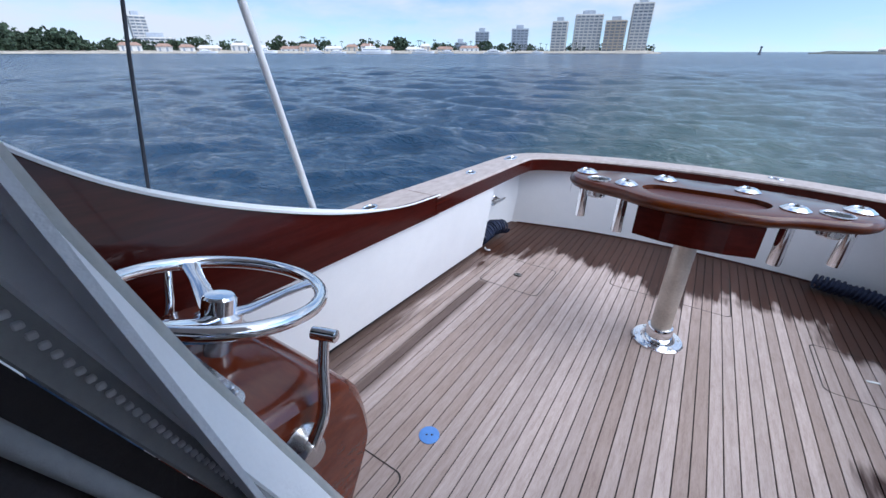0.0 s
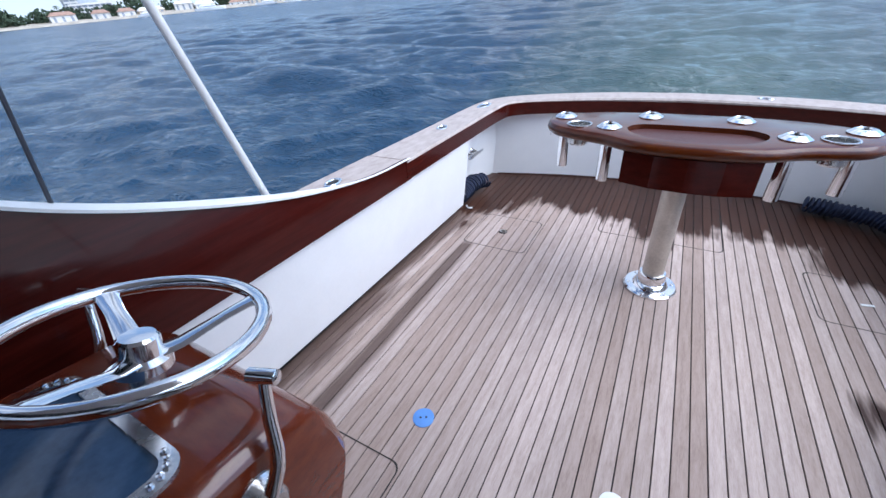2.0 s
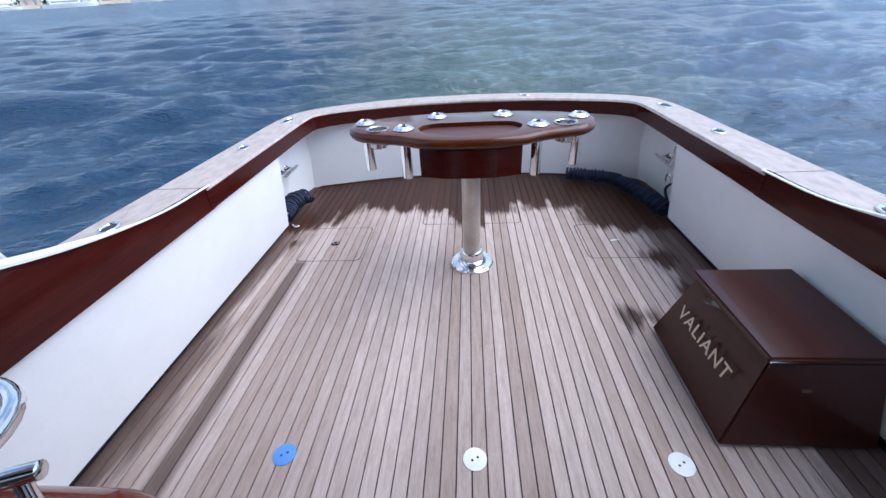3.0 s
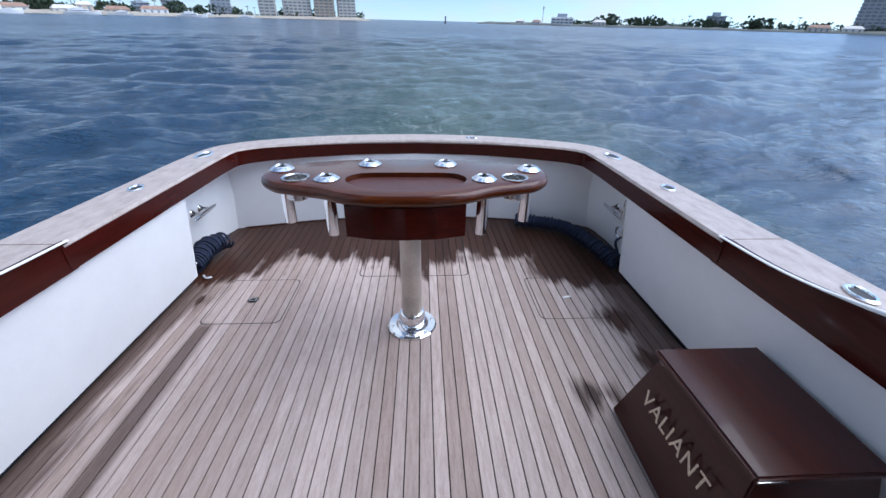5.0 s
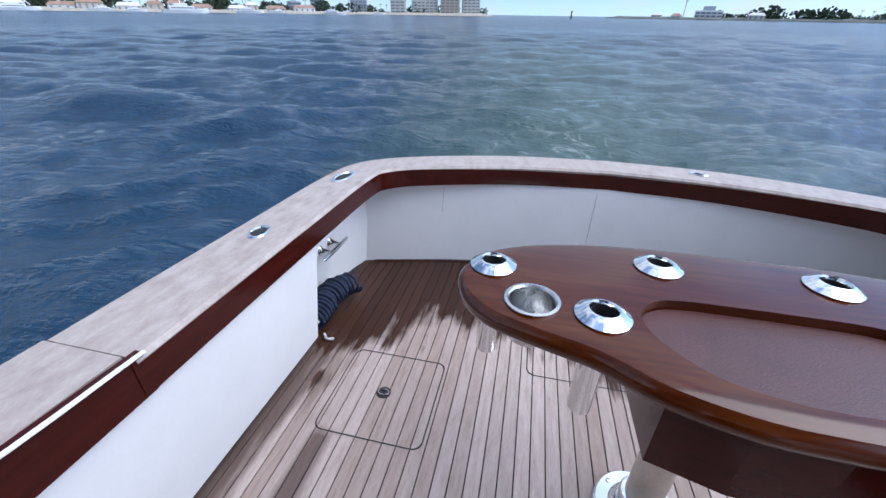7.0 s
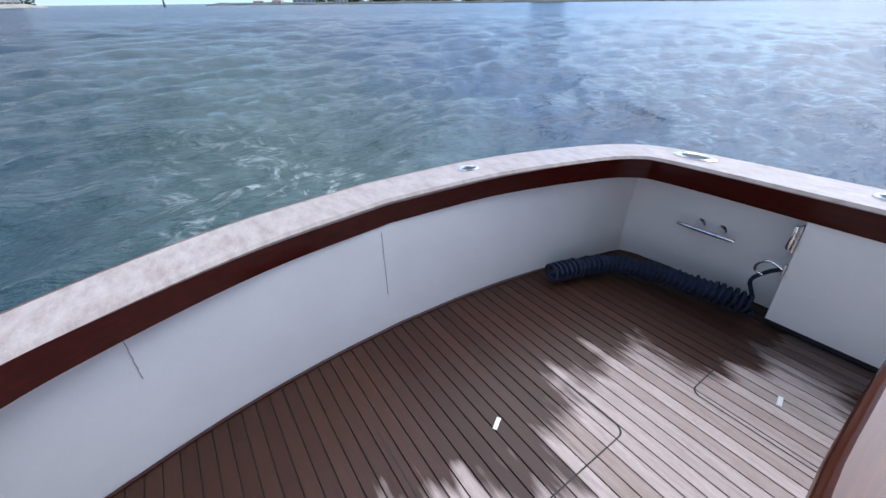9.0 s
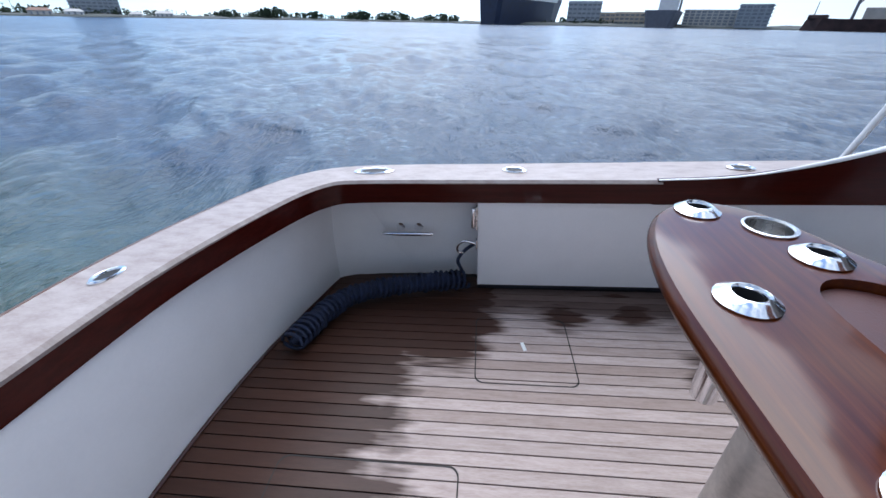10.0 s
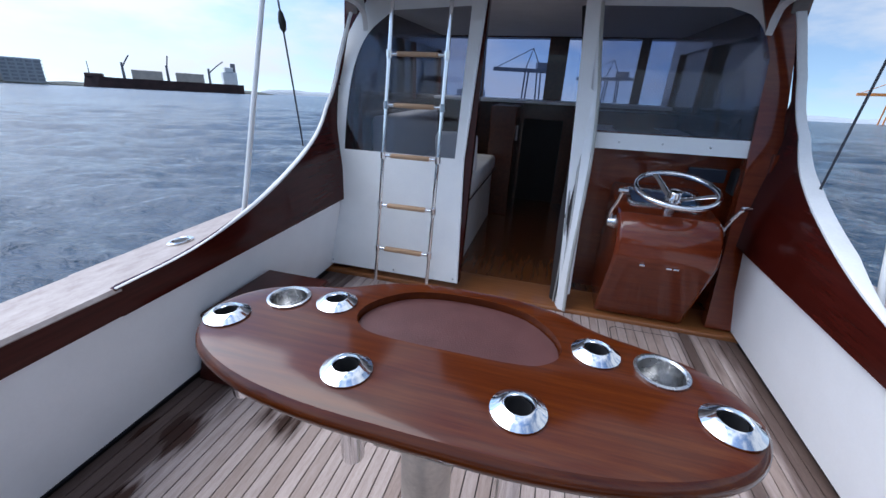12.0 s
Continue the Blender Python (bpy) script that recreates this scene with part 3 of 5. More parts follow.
part("mahogany_band", shell(bmesh.new(), rows, outs), MAHOGANY_RED, transom, "dark red varnished band under the cap", smooth=40)
for x in (-0.94, -0.05):
    y = transom_y(x)
    bm = bmesh.new()
    for z0, z1 in ([(0.20 + 0.04 * q, 0.24 + 0.04 * q) for q in range(8)] if x > -0.5 else [(0.36 + 0.04 * q, 0.40 + 0.04 * q) for q in range(4)]):
        f = 0.5 * (z0 + z1) / 0.565
        yy = y - f * (0.03 + 0.02 * abs(x))
        box(bm, (x * (1 - 0.045 * f) - 0.0008, yy - 0.002, z0), (x * (1 - 0.045 * f) + 0.0008, yy + 0.01, z1))
    part("seam", bm, SEAM_GREY, transom)
part("floor_bead", tube(bmesh.new(), [(x * 0.995, y - 0.012, 0.004) for x, y in TFLOOR if abs(x) < 1.36], 0.007, 6), CHEST_WOOD, transom)
rows = [[(x * (1 + o), y + 0.8 * o, z) for x, y in OUT if abs(x) < 1.38] for z, o in ((-0.9, 0.12), (0.2, 0.07), (0.60, 0.0))]
part("transom_outside", strip(bmesh.new(), rows, -0.02), MAHOGANY_RED, transom, smooth=40)

# cap rail round the cockpit
bm = bmesh.new()
loops = []
for (xi, yi), (xo, yo) in zip(IN, OUT):
    d = Vector((xo - xi, yo - yi)).normalized()
    loops.append([(xi - 0.010 * d.x, yi - 0.010 * d.y, CAP_Z - 0.03), (xi - 0.016 * d.x, yi - 0.016 * d.y, CAP_Z - 0.012), (xi - 0.006 * d.x, yi - 0.006 * d.y, CAP_Z),
                  (xo - 0.012 * d.x, yo - 0.012 * d.y, CAP_Z), (xo + 0.006 * d.x, yo + 0.006 * d.y, CAP_Z - 0.015), (xo, yo, CAP_Z - 0.045)])
loft(bm, loops)
cap = tagged(part("cap_rail", bm, CAP_WOOD, smooth=35), "sun-bleached pale wooden cap rail round the cockpit", "rail", kind="structure")

# varnished outer edge of the cap round the stern
bm = bmesh.new()
k = [i for i, (x, y) in enumerate(OUT) if y > 0.9]
rows = []
for off, z in ((0.0, CAP_Z - 0.004), (0.022, CAP_Z - 0.010), (0.036, CAP_Z - 0.028), (0.030, CAP_Z - 0.060)):
    rows.append([(OUT[i][0] + off * (OUT[i][0] - IN[i][0]) / 0.22, OUT[i][1] + off * (OUT[i][1] - IN[i][1]) / 0.22, z) for i in k])
shell(bm, rows, moved(rows, (0, 0, -0.02)))
tagged(part("trim_stern", bm, EDGE_TEAK, smooth=40), "varnished brown edge of the stern cap", "trim", kind="structure")


# ---- bulkhead, roof and cabin ----
def poly_plate(bm, pts, y0, y1):
    """A plate in the bulkhead's plane from points (x, z)."""
    return loft(bm, [[raked(x, z, dy) for x, z in pts] for dy in (y0, y1)])


def band_plate(bm, outer, inner, y0, y1):
    """An open frame between two equal rows of (x, z)."""
    n = len(outer)
    vs = {}
    for k, row in (("o", outer), ("i", inner)):
        for y in (y0, y1):
            vs[k, y] = [bm.verts.new(raked(x, z, y)) for x, z in row]
    for i in range(n - 1):
        for a, b in ((("o", y0), ("i", y0)), (("i", y1), ("o", y1)), (("o", y1), ("o", y0)), (("i", y0), ("i", y1))):
            bm.faces.new((vs[a][i], vs[a][i + 1], vs[b][i + 1], vs[b][i]))
    for i in (0, n - 1):
        bm.faces.new((vs["o", y0][i], vs["i", y0][i], vs["i", y1][i], vs["o", y1][i]))
    return bm


bulk = thing("wall_bulkhead", (0, -1.85, 0), "mahogany bulkhead posts either side of the cabin entrance", "wall", kind="structure")
for s in (1, -1):
    pts = [(s * 1.22, 0.0), (s * 1.44, 0.0), (s * 1.33, 0.7), (s * 1.25, 1.15), (s * 1.16, 1.60), (s * 1.15, 1.76), (s * 0.97, 1.76), (s * 1.08, 1.5), (s * 1.14, 0.95)]
    part("post", poly_plate(bmesh.new(), pts, -0.10, -0.03), MAHOGANY_HELM if s < 0 else MAHOGANY_RED, bulk, "red varnished corner post")
part("door_jamb", poly_plate(bmesh.new(), [(0.358, 0.03), (0.41, 0.03), (0.345, 1.76), (0.284, 1.76)], -0.07, -0.012), MAHOGANY_RED, bulk)
bm = box(bmesh.new(), (-1.42, -2.06, -0.01), (1.42, -1.765, 0.03), 0.012)
tagged(part("door_sill", bm, SILL_WOOD), "varnished golden teak sill across the entrance", "sill", kind="structure")

# clear curtain to starboard of the door
cur = thing("canvas_curtain", (0.8, -1.78, 0.03), "white canvas curtain with a clear vinyl window", "curtain")
part("lower_panel", poly_plate(bmesh.new(), [(0.365, 0.03), (1.375, 0.03), (1.262, 0.905), (0.372, 0.905)], 0.0, 0.006), CANVAS, cur, "plain white lower panel")
outer = spline([(1.262, 0.905, 0), (1.225, 1.2, 0), (1.18, 1.47, 0), (1.09, 1.62, 0), (0.98, 1.765, 0)], 4)
inner = spline([(1.185, 0.905, 0), (1.15, 1.15, 0), (1.09, 1.40, 0), (0.99, 1.58, 0), (0.83, 1.70, 0)], 4)
part("border", band_plate(bmesh.new(), [(p.x, p.y) for p in outer], [(p.x, p.y) for p in inner], 0.0, 0.006), CANVAS, cur)
part("top_border", poly_plate(bmesh.new(), [(0.98, 1.765), (0.83, 1.70), (0.37, 1.72), (0.37, 1.775)], 0.001, 0.007), CANVAS, cur)
part("door_border", poly_plate(bmesh.new(), [(0.425, 0.902), (0.372, 0.902), (0.295, 1.775), (0.372, 1.775)], 0.0, 0.007), CANVAS, cur)
part("door_hem", tube(bmesh.new(), [raked(0.372, 0.03, 0.004), raked(0.372, 0.9, 0.004), raked(0.297, 1.775, 0.004)], 0.009, 8), CANVAS, cur)
win = part("clear_window", poly_plate(bmesh.new(), [(0.42, 0.90)] + [(p.x + 0.002, p.y) for p in inner] + [(0.365, 1.725)], 0.001, 0.004), VINYL, cur, "scuffed clear vinyl window")
win.visible_shadow = False
for x, z in ((1.345, 0.06), (1.315, 0.30), (1.285, 0.6), (1.23, 0.98), (1.19, 1.3), (0.40, 0.06), (0.85, 0.055)):
    part("snap", lathe(bmesh.new(), [(0.007, 0), (0.006, 0.004), (0.002, 0.005)], 10, Matrix.Translation(raked(x, z, 0.007)) @ pose(0, 0, 0, -90, 0, 0)), STEEL, cur)

# curtain over the helm
hc = thing("canvas_curtain", (-0.8, -1.95, 1.03), "white-edged clear vinyl curtain above the helm", "curtain")
o2 = spline([(-1.215, 1.035, 0), (-1.222, 1.23, 0), (-1.185, 1.48, 0), (-1.10, 1.70, 0), (-1.05, 1.775, 0)], 4)
i2 = spline([(-1.185, 1.125, 0), (-1.155, 1.27, 0), (-1.105, 1.48, 0), (-0.99, 1.66, 0), (-0.86, 1.715, 0)], 4)
part("border", band_plate(bmesh.new(), [(p.x, p.y) for p in o2], [(p.x, p.y) for p in i2], 0.0, 0.006), CANVAS, hc)
part("lower_border", poly_plate(bmesh.new(), [(-0.345, 1.03), (-1.215, 1.035), (-1.19, 1.122), (-0.345, 1.115)], 0.001, 0.007), CANVAS, hc, "white canvas lower hem with snaps")
part("top_border", poly_plate(bmesh.new(), [(-0.29, 1.775), (-0.29, 1.725), (-0.86, 1.715), (-1.05, 1.775)], 0.001, 0.007), CANVAS, hc)
win = part("clear_window", poly_plate(bmesh.new(), [(-0.34, 1.11), (-1.187, 1.12)] + [(p.x, p.y) for p in i2] + [(-0.28, 1.725)], 0.001, 0.004), VINYL, hc, "clear vinyl window")
win.visible_shadow = False
for x, z in ((-0.37, 1.06), (-0.5, 1.07), (-0.72, 1.075), (-0.95, 1.075), (-1.15, 1.075), (-1.205, 1.25), (-1.19, 1.42)):
    part("snap", lathe(bmesh.new(), [(0.007, 0), (0.006, 0.004), (0.002, 0.005)], 10, Matrix.Translation(raked(x, z, 0.007)) @ pose(0, 0, 0, -90, 0, 0)), STEEL, hc)

hc.location.y -= 0.05                      # it hangs a little forward of the door flap

# door flap: a hanging canvas edge by the helm, folded inwards, with a zip along the fold
flap = thing("canvas_flap", (-0.33, -1.80, 0.04), "white canvas door flap with a grey-edged zip", "curtain")


def flap_row(u, v):
    """Along the flap's fold: u towards the cabin, v how far it bellies out."""
    out = []
    for i in range(13):
        z = 0.02 + 1.76 * i / 12
        slack = float(np.interp(z, (0.0, 0.3, 0.6, 0.9, 1.1, 1.3, 1.8), (0.015, 0.065, 0.105, 0.066, 0.036, 0.014, 0.012)))
        x, y, zz = float(np.interp(z, (0.0, 0.6, 1.1, 1.35, 1.8), (-0.366, -0.362, -0.368, -0.358, -0.304))), bulk_y(z) + slack, z
        belly = 0.008 * math.sin(5.0 * z + 4 * u) + v
        out.append((x + 0.088 * u + belly, y - 0.10 * u + 0.6 * belly, zz))
    return out


part("fold", strip(bmesh.new(), [flap_row(u, v) for u, v in ((0.0, 0.0), (0.08, 0.006), (0.25, 0.010), (0.42, 0.006))], 0.004), CANVAS, flap, "stitched white canvas", smooth=70)
part("hem", tube(bmesh.new(), flap_row(0.0, 0.0), 0.010, 8), CANVAS_WORN, flap, "worn grey hem", smooth=70)
part("seam", tube(bmesh.new(), flap_row(0.345, 0.0085), 0.0009, 6), SEAM_GREY, flap, "grey seam", smooth=70)
part("zip_tape", strip(bmesh.new(), [flap_row(u, v) for u, v in ((0.42, 0.003), (0.50, 0.002), (0.60, 0.0))], 0.003), CANVAS_EDGE, flap, "grey zip tape", smooth=70)
rowz = flap_row(0.50, 0.006)
bm = bmesh.new()
for a, b in zip(rowz, rowz[1:]):
    for q in range(20):
        c = Vector(a).lerp(Vector(b), q / 20)
        box(bm, (c.x - 0.0022, c.y - 0.0022, c.z - 0.0018), (c.x + 0.0022, c.y + 0.0022, c.z + 0.0018), 0.0008, 1)
tagged(part("zip_teeth", bm, CUSHION, flap, "pale zip teeth"), kind="stuff")
bm = bmesh.new()
for u in (0.28,):
    line = flap_row(u, 0.0115)
    for a, b in zip(line, line[1:]):
        for q in range(10):
            c = Vector(a).lerp(Vector(b), q / 10)
            box(bm, (c.x - 0.0004, c.y - 0.0004, c.z - 0.0006), (c.x + 0.0004, c.y + 0.0004, c.z + 0.0006))
tagged(part("stitching", bm, SEAM_GREY, flap, "grey rows of stitches"), kind="stuff")
# the dark interior beneath the flap, painted onto this strip
part("inner_flap", strip(bmesh.new(), [flap_row(u, v) for u, v in ((0.60, -0.004), (0.8, -0.008), (1.0, 0.0), (1.2, -0.004))], 0.003), CANVAS_SHADE, flap, "inner canvas, coloured dark for the cabin's shade", smooth=70)
part("inner_hem", tube(bmesh.new(), flap_row(0.80, 0.002), 0.006, 8), CANVAS_EDGE, flap, smooth=70)
part("snap_strip", poly_plate(bmesh.new(), [(-0.318, 0.06), (-0.392, 0.10), (-0.352, 1.30), (-0.30, 1.34), (-0.275, 1.775), (-0.205, 1.775), (-0.258, 0.9)], 0.010, 0.014), CANVAS, flap)
for x, z in ((-0.372, 0.20), (-0.366, 0.5), (-0.352, 0.95)):
    part("snap", lathe(bmesh.new(), [(0.007, 0), (0.006, 0.004), (0.002, 0.005)], 10, Matrix.Translation(raked(x, z, 0.014)) @ pose(0, 0, 0, -90, 0, 0)), STEEL, flap)

# roof over cabin and helm
bm = prism(bmesh.new(), rounded(0, -3.0, 1.30, 1.60, 0.10), 1.815, 1.90)
roof = tagged(part("ceiling", bm, HEADLINER), "white cabin roof overhanging the cockpit", "roof", kind="structure")
for s, nm in ((1, "trim_starboard"), (-1, "trim_port")):
    pts = spline([(s * 1.14, -2.10, 1.62), (s * 1.13, -2.06, 1.70), (s * 1.13, -1.96, 1.745), (s * 1.15, -1.75, 1.755), (s * 1.17, -1.42, 1.765)], 5)
    rows = [[(p.x, p.y, p.z) for p in pts], [(p.x + s * 0.03, p.y - 0.01, 1.82) for p in pts]]
    tagged(part(nm, strip(bmesh.new(), rows, 0.03), WHITE_TRIM, smooth=40), "white edge trim under the roof", "trim", kind="structure")


# the steering bridge above the roof, to which the ladder leads
# out of view; put there to be mirrored in the tabletop
bridge = thing("wall_flybridge", (0, -2.6, 1.9), "unseen varnished mahogany coaming of the upper bridge", "wall", kind="structure")
for lo, hi in (((-1.12, -1.66, 1.902), (0.42, -1.60, 2.72)), ((0.96, -1.66, 1.902), (1.12, -1.60, 2.72)), ((-1.12, -4.2, 1.902), (-1.06, -1.662, 2.72)), ((1.06, -4.2, 1.902), (1.12, -1.662, 2.72)), ((-1.058, -4.2, 1.902), (1.058, -4.14, 2.72))):
    part("coaming_panel", box(bmesh.new(), lo, hi, 0.012), MAHOGANY_HELM, bridge)


def cabin():
    w = thing("wall_cabin", (0, -3.2, 0), "dark varnished wooden cabin walls with windows", "wall", kind="structure")
    part("cabin_floor", box(bmesh.new(), (-1.3, -4.6, -0.05), (1.3, -2.062, 0.02)), CABIN_FLOOR, w, "varnished cabin sole")
    for s in (1, -1):
        part("side_lower", box(bmesh.new(), (min(s * 1.22, s * 1.30), -4.5, 0.0), (max(s * 1.22, s * 1.30), -2.18, 1.16)), CABIN_WOOD, w)
        part("side_upper", box(bmesh.new(), (min(s * 1.22, s * 1.30), -4.5, 1.66), (max(s * 1.22, s * 1.30), -2.18, 1.815)), CABIN_WOOD, w)
        for a, b in ((-2.50, -2.18), (-3.40, -3.35), (-4.5, -4.2)):
            part("mullion", box(bmesh.new(), (min(s * 1.22, s * 1.30), a, 1.16), (max(s * 1.22, s * 1.30), b, 1.66)), CABIN_WOOD, w)
        for a, b in ((-4.2, -3.40), (-3.35, -2.50)):
            g = part("pane", box(bmesh.new(), (s * 1.255 - 0.002, a, 1.16), (s * 1.255 + 0.002, b, 1.66)), GLASS, w)
            g.visible_shadow = False
    Y = -4.25
    for lo, hi in (((-1.22, 0.02), (-0.22, 1.17)), ((0.22, 0.02), (1.22, 1.17)), ((-0.22, 0.98), (0.22, 1.17)), ((-1.22, 1.80), (1.22, 1.82)), ((-0.95, 1.17), (-0.86, 1.80)), ((-0.16, 1.17), (0.04, 1.80)), ((0.72, 1.17), (0.80, 1.80))):
        part("front_panel", box(bmesh.new(), (lo[0], Y - 0.04, lo[1]), (hi[0], Y, hi[1])), CABIN_WOOD, w)
    for a, b in ((-1.22, -0.95), (-0.86, -0.16), (0.04, 0.72), (0.80, 1.22)):
        g = part("pane", box(bmesh.new(), (a, Y - 0.022, 1.17), (b, Y - 0.018, 1.80)), GLASS, w)
        g.visible_shadow = False
    part("dash_shelf", box(bmesh.new(), (-1.22, Y + 0.0, 1.155), (1.22, Y + 0.30, 1.19), 0.01), WHITE_TRIM, w, "white shelf under the front windows")
    # added black block: the opening's darkness put into its colour
    part("companionway_dark", box(bmesh.new(), (-0.35, Y - 0.5, 0.0), (0.35, Y - 0.045, 1.05)), BLACK, w)
    part("locker", box(bmesh.new(), (0.24, -4.25, 0.02), (0.50, -3.55, 1.14), 0.01), CABIN_WOOD, w)
    part("locker_door", box(bmesh.new(), (-1.20, -4.25, 0.02), (-0.42, -3.6, 1.14), 0.01), CABIN_WOOD, w)
    part("locker_handle", box(bmesh.new(), (0.225, -3.72, 0.80), (0.238, -3.68, 0.95), 0.004), WHITE_TRIM, w, "pale handle")


cabin()

# added block, giving the pale slab and dark slot behind the port vinyl
counter = thing("pale_port_block", (-0.8, -3.2, 0.02), "white-topped wooden block added along the cabin's port side", "counter")
part("body", box(bmesh.new(), (-1.21, -3.59, 0.022), (-0.50, -2.45, 0.985), 0.006), CABIN_WOOD, counter)
part("worktop", box(bmesh.new(), (-1.21, -3.59, 0.987), (-0.47, -2.42, 1.02), 0.008), WHITE_GEL, counter, "flat white top")
part("dark_slot", box(bmesh.new(), (-0.95, -3.30, 1.021), (-0.62, -2.95, 1.045), 0.008), SCREEN, counter, "dark inset slot")

sofa = thing("sofa", (0.8, -3.0, 0.02), "white vinyl cabin settee on a white base", "sofa")
part("base", box(bmesh.new(), (0.43, -3.5, 0.02), (1.21, -2.20, 0.52), 0.01), CUSHION, sofa)
part("seat_cushion", box(bmesh.new(), (0.40, -3.5, 0.53), (1.21, -2.22, 0.67), 0.035, 3), CUSHION, sofa, smooth=60)
part("backrest", box(bmesh.new(), (1.02, -3.5, 0.67), (1.21, -2.3, 1.08), 0.04, 3), CUSHION, sofa, smooth=60)
part("armrest", box(bmesh.new(), (0.42, -2.29, 0.02), (1.20, -2.21, 0.80), 0.02, 2), CABIN_WOOD, sofa, "dark wooden end panel")
part("piping", tube(bmesh.new(), [(0.398, -3.5, 0.53), (0.398, -2.22, 0.53)], 0.006, 6), BLACK, sofa)
bm = box(bmesh.new(), (-0.17, -0.06, 0.0), (0.17, 0.06, 0.32), 0.05, 4, pose(0.58, -2.52, 0.665, 12, 0, 20))
tagged(part("pillow", bm, CUSHION, smooth=70), "white square cushion on the cabin settee", "cushion")

# ---- helm ----
helm = thing("helm_console", (-0.8, -1.9, 0.0), "varnished red mahogany helm console with a bulging front", "console")
prof = spline([(-2.12, 0.790, 0), (-1.70, 0.738, 0), (-1.62, 0.720, 0), (-1.555, 0.655, 0), (-1.53, 0.55, 0), (-1.54, 0.47, 0), (-1.66, 0.22, 0), (-1.74, 0.046, 0)], 5)
prof = [(p.x - 0.06, p.y) for p in prof] + [(-2.18, 0.046)]
loops = []
for x, d in ((-0.550, 0.018), (-0.561, 0.006), (-0.573, 0.0), (-1.03, 0.0), (-1.045, 0.006), (-1.055, 0.018)):
    cy, cz = -1.91, 0.38
    loops.append([(x, y + (cy - y) * d / 0.3, z + (cz - z) * d / 0.3 if z > 0.05 else z) for y, z in prof])
part("body", loft(bmesh.new(), list(loops)), MAHOGANY_HELM, helm, smooth=35)
part("back_panel", box(bmesh.new(), (-1.34, -2.195, 0.0), (-0.38, -2.178, 1.10)), MAHOGANY_HELM, helm)
part("side_panel", box(bmesh.new(), (-0.385, -2.177, 0.046), (-0.37, -2.02, 0.70)), MAHOGANY_HELM, helm)
part("outer_panel", box(bmesh.new(), (-1.33, -2.177, 0.046), (-1.30, -1.985, 1.05)), MAHOGANY_HELM, helm)
glass_m = Matrix.Translation((-0.800, -1.948, 0.766)) @ Matrix.Rotation(radians(-7.2), 4, "X")
bm = bmesh.new()
ro, ri = rounded(0, 0, 0.196, 0.140, 0.045), rounded(0, 0, 0.173, 0.117, 0.03)
loft(bm, [[glass_m @ Vector((x, y, z)) for x, y in r] for r, z in ((ro, -0.02), (ro, 0.004), (ri, 0.008), (ri, -0.01))], True, False)
for lx in (-0.70, -0.83, -0.865):
    part("latch", box(bmesh.new(), (lx - 0.014, -1.605, 0.474), (lx + 0.014, -1.580, 0.486), 0.003), CHROME, helm, "small chrome latch")
gf = part("gauge_frame", bm, STEEL, helm, "riveted steel frame")
part("gauge_glass_sky_tint", loft(bmesh.new(), [[glass_m @ Vector((x, y, z)) for x, y in ri] for z in (-0.004, 0.001)]), GAUGE_GLASS_SKY, helm, "dark glass over the gauges, sky reflection in its blue colour")
for k in range(18):
    a = k / 18
    q = rounded(0, 0, 0.184, 0.128, 0.04, 8)
    p = q[int(a * len(q))]
    part("screw", lathe(bmesh.new(), [(0.006, 0.005), (0.005, 0.011), (0.001, 0.012)], 8, glass_m @ Matrix.Translation((p[0], p[1], 0))), CHROME, gf)
for lo, hi, lab in (((-1.165, 0.845), (-0.96, 0.925), "dark instrument"),):
    part("instrument", box(bmesh.new(), (lo[0], -2.179, lo[1]), (hi[0], -2.145, hi[1]), 0.006), SCREEN, helm, lab)
part("switch_box", box(bmesh.new(), (-1.295, -2.17, 0.79), (-1.185, -2.06, 0.94), 0.02, 3), BLACK, helm, "black instrument hood")
part("switch_face", box(bmesh.new(), (-1.288, -2.066, 0.812), (-1.192, -2.052, 0.928), 0.006, 2), CHEST_WOOD, helm, "red-brown gauge face")
part("switch_dial", lathe(bmesh.new(), [(0.022, 0.0), (0.022, 0.006), (0.018, 0.008), (0.001, 0.008)], 20, pose(-1.24, -2.053, 0.872, -90, 0, 0)), SCREEN, helm, "dark round dial")

wheel = thing("steering_wheel", (-0.80, -1.78, 0.68), "polished chrome three-spoke steering wheel", "wheel")
WM = Matrix.Translation((-0.805, -1.738, 0.858)) @ Matrix.Rotation(radians(-14), 4, "X")
R = 0.197
part("rim", tube(bmesh.new(), [WM @ Vector((R * math.cos(2 * math.pi * i / 48), R * math.sin(2 * math.pi * i / 48), 0.012)) for i in range(48)], 0.0145, 12, True), CHROME, wheel, smooth=80)
part("hub", lathe(bmesh.new(), [(0.045, -0.06), (0.045, -0.042), (0.033, -0.034), (0.032, -0.002), (0.027, 0.003), (0.004, 0.004)], 24, WM), CHROME, wheel, smooth=35)
for a in (72, 170, 295):
    d = Vector((math.cos(radians(a)), math.sin(radians(a)), 0))
    n = Vector((-d.y, d.x, 0))
    lp = []
    for f, w, z in ((0.02, 0.028, -0.040), (0.3, 0.022, -0.034), (0.7, 0.016, -0.006), (0.92, 0.018, 0.008), (1.0, 0.024, 0.012)):
        c = d * (R - 0.008) * f
        lp.append([WM @ (c + n * w * u + Vector((0, 0, z + v))) for u, v in ((-1, 0), (-0.6, 0.006), (0.6, 0.006), (1, 0), (0.6, -0.006), (-0.6, -0.006))])
    part("spoke", loft(bmesh.new(), lp), CHROME, wheel, smooth=45)
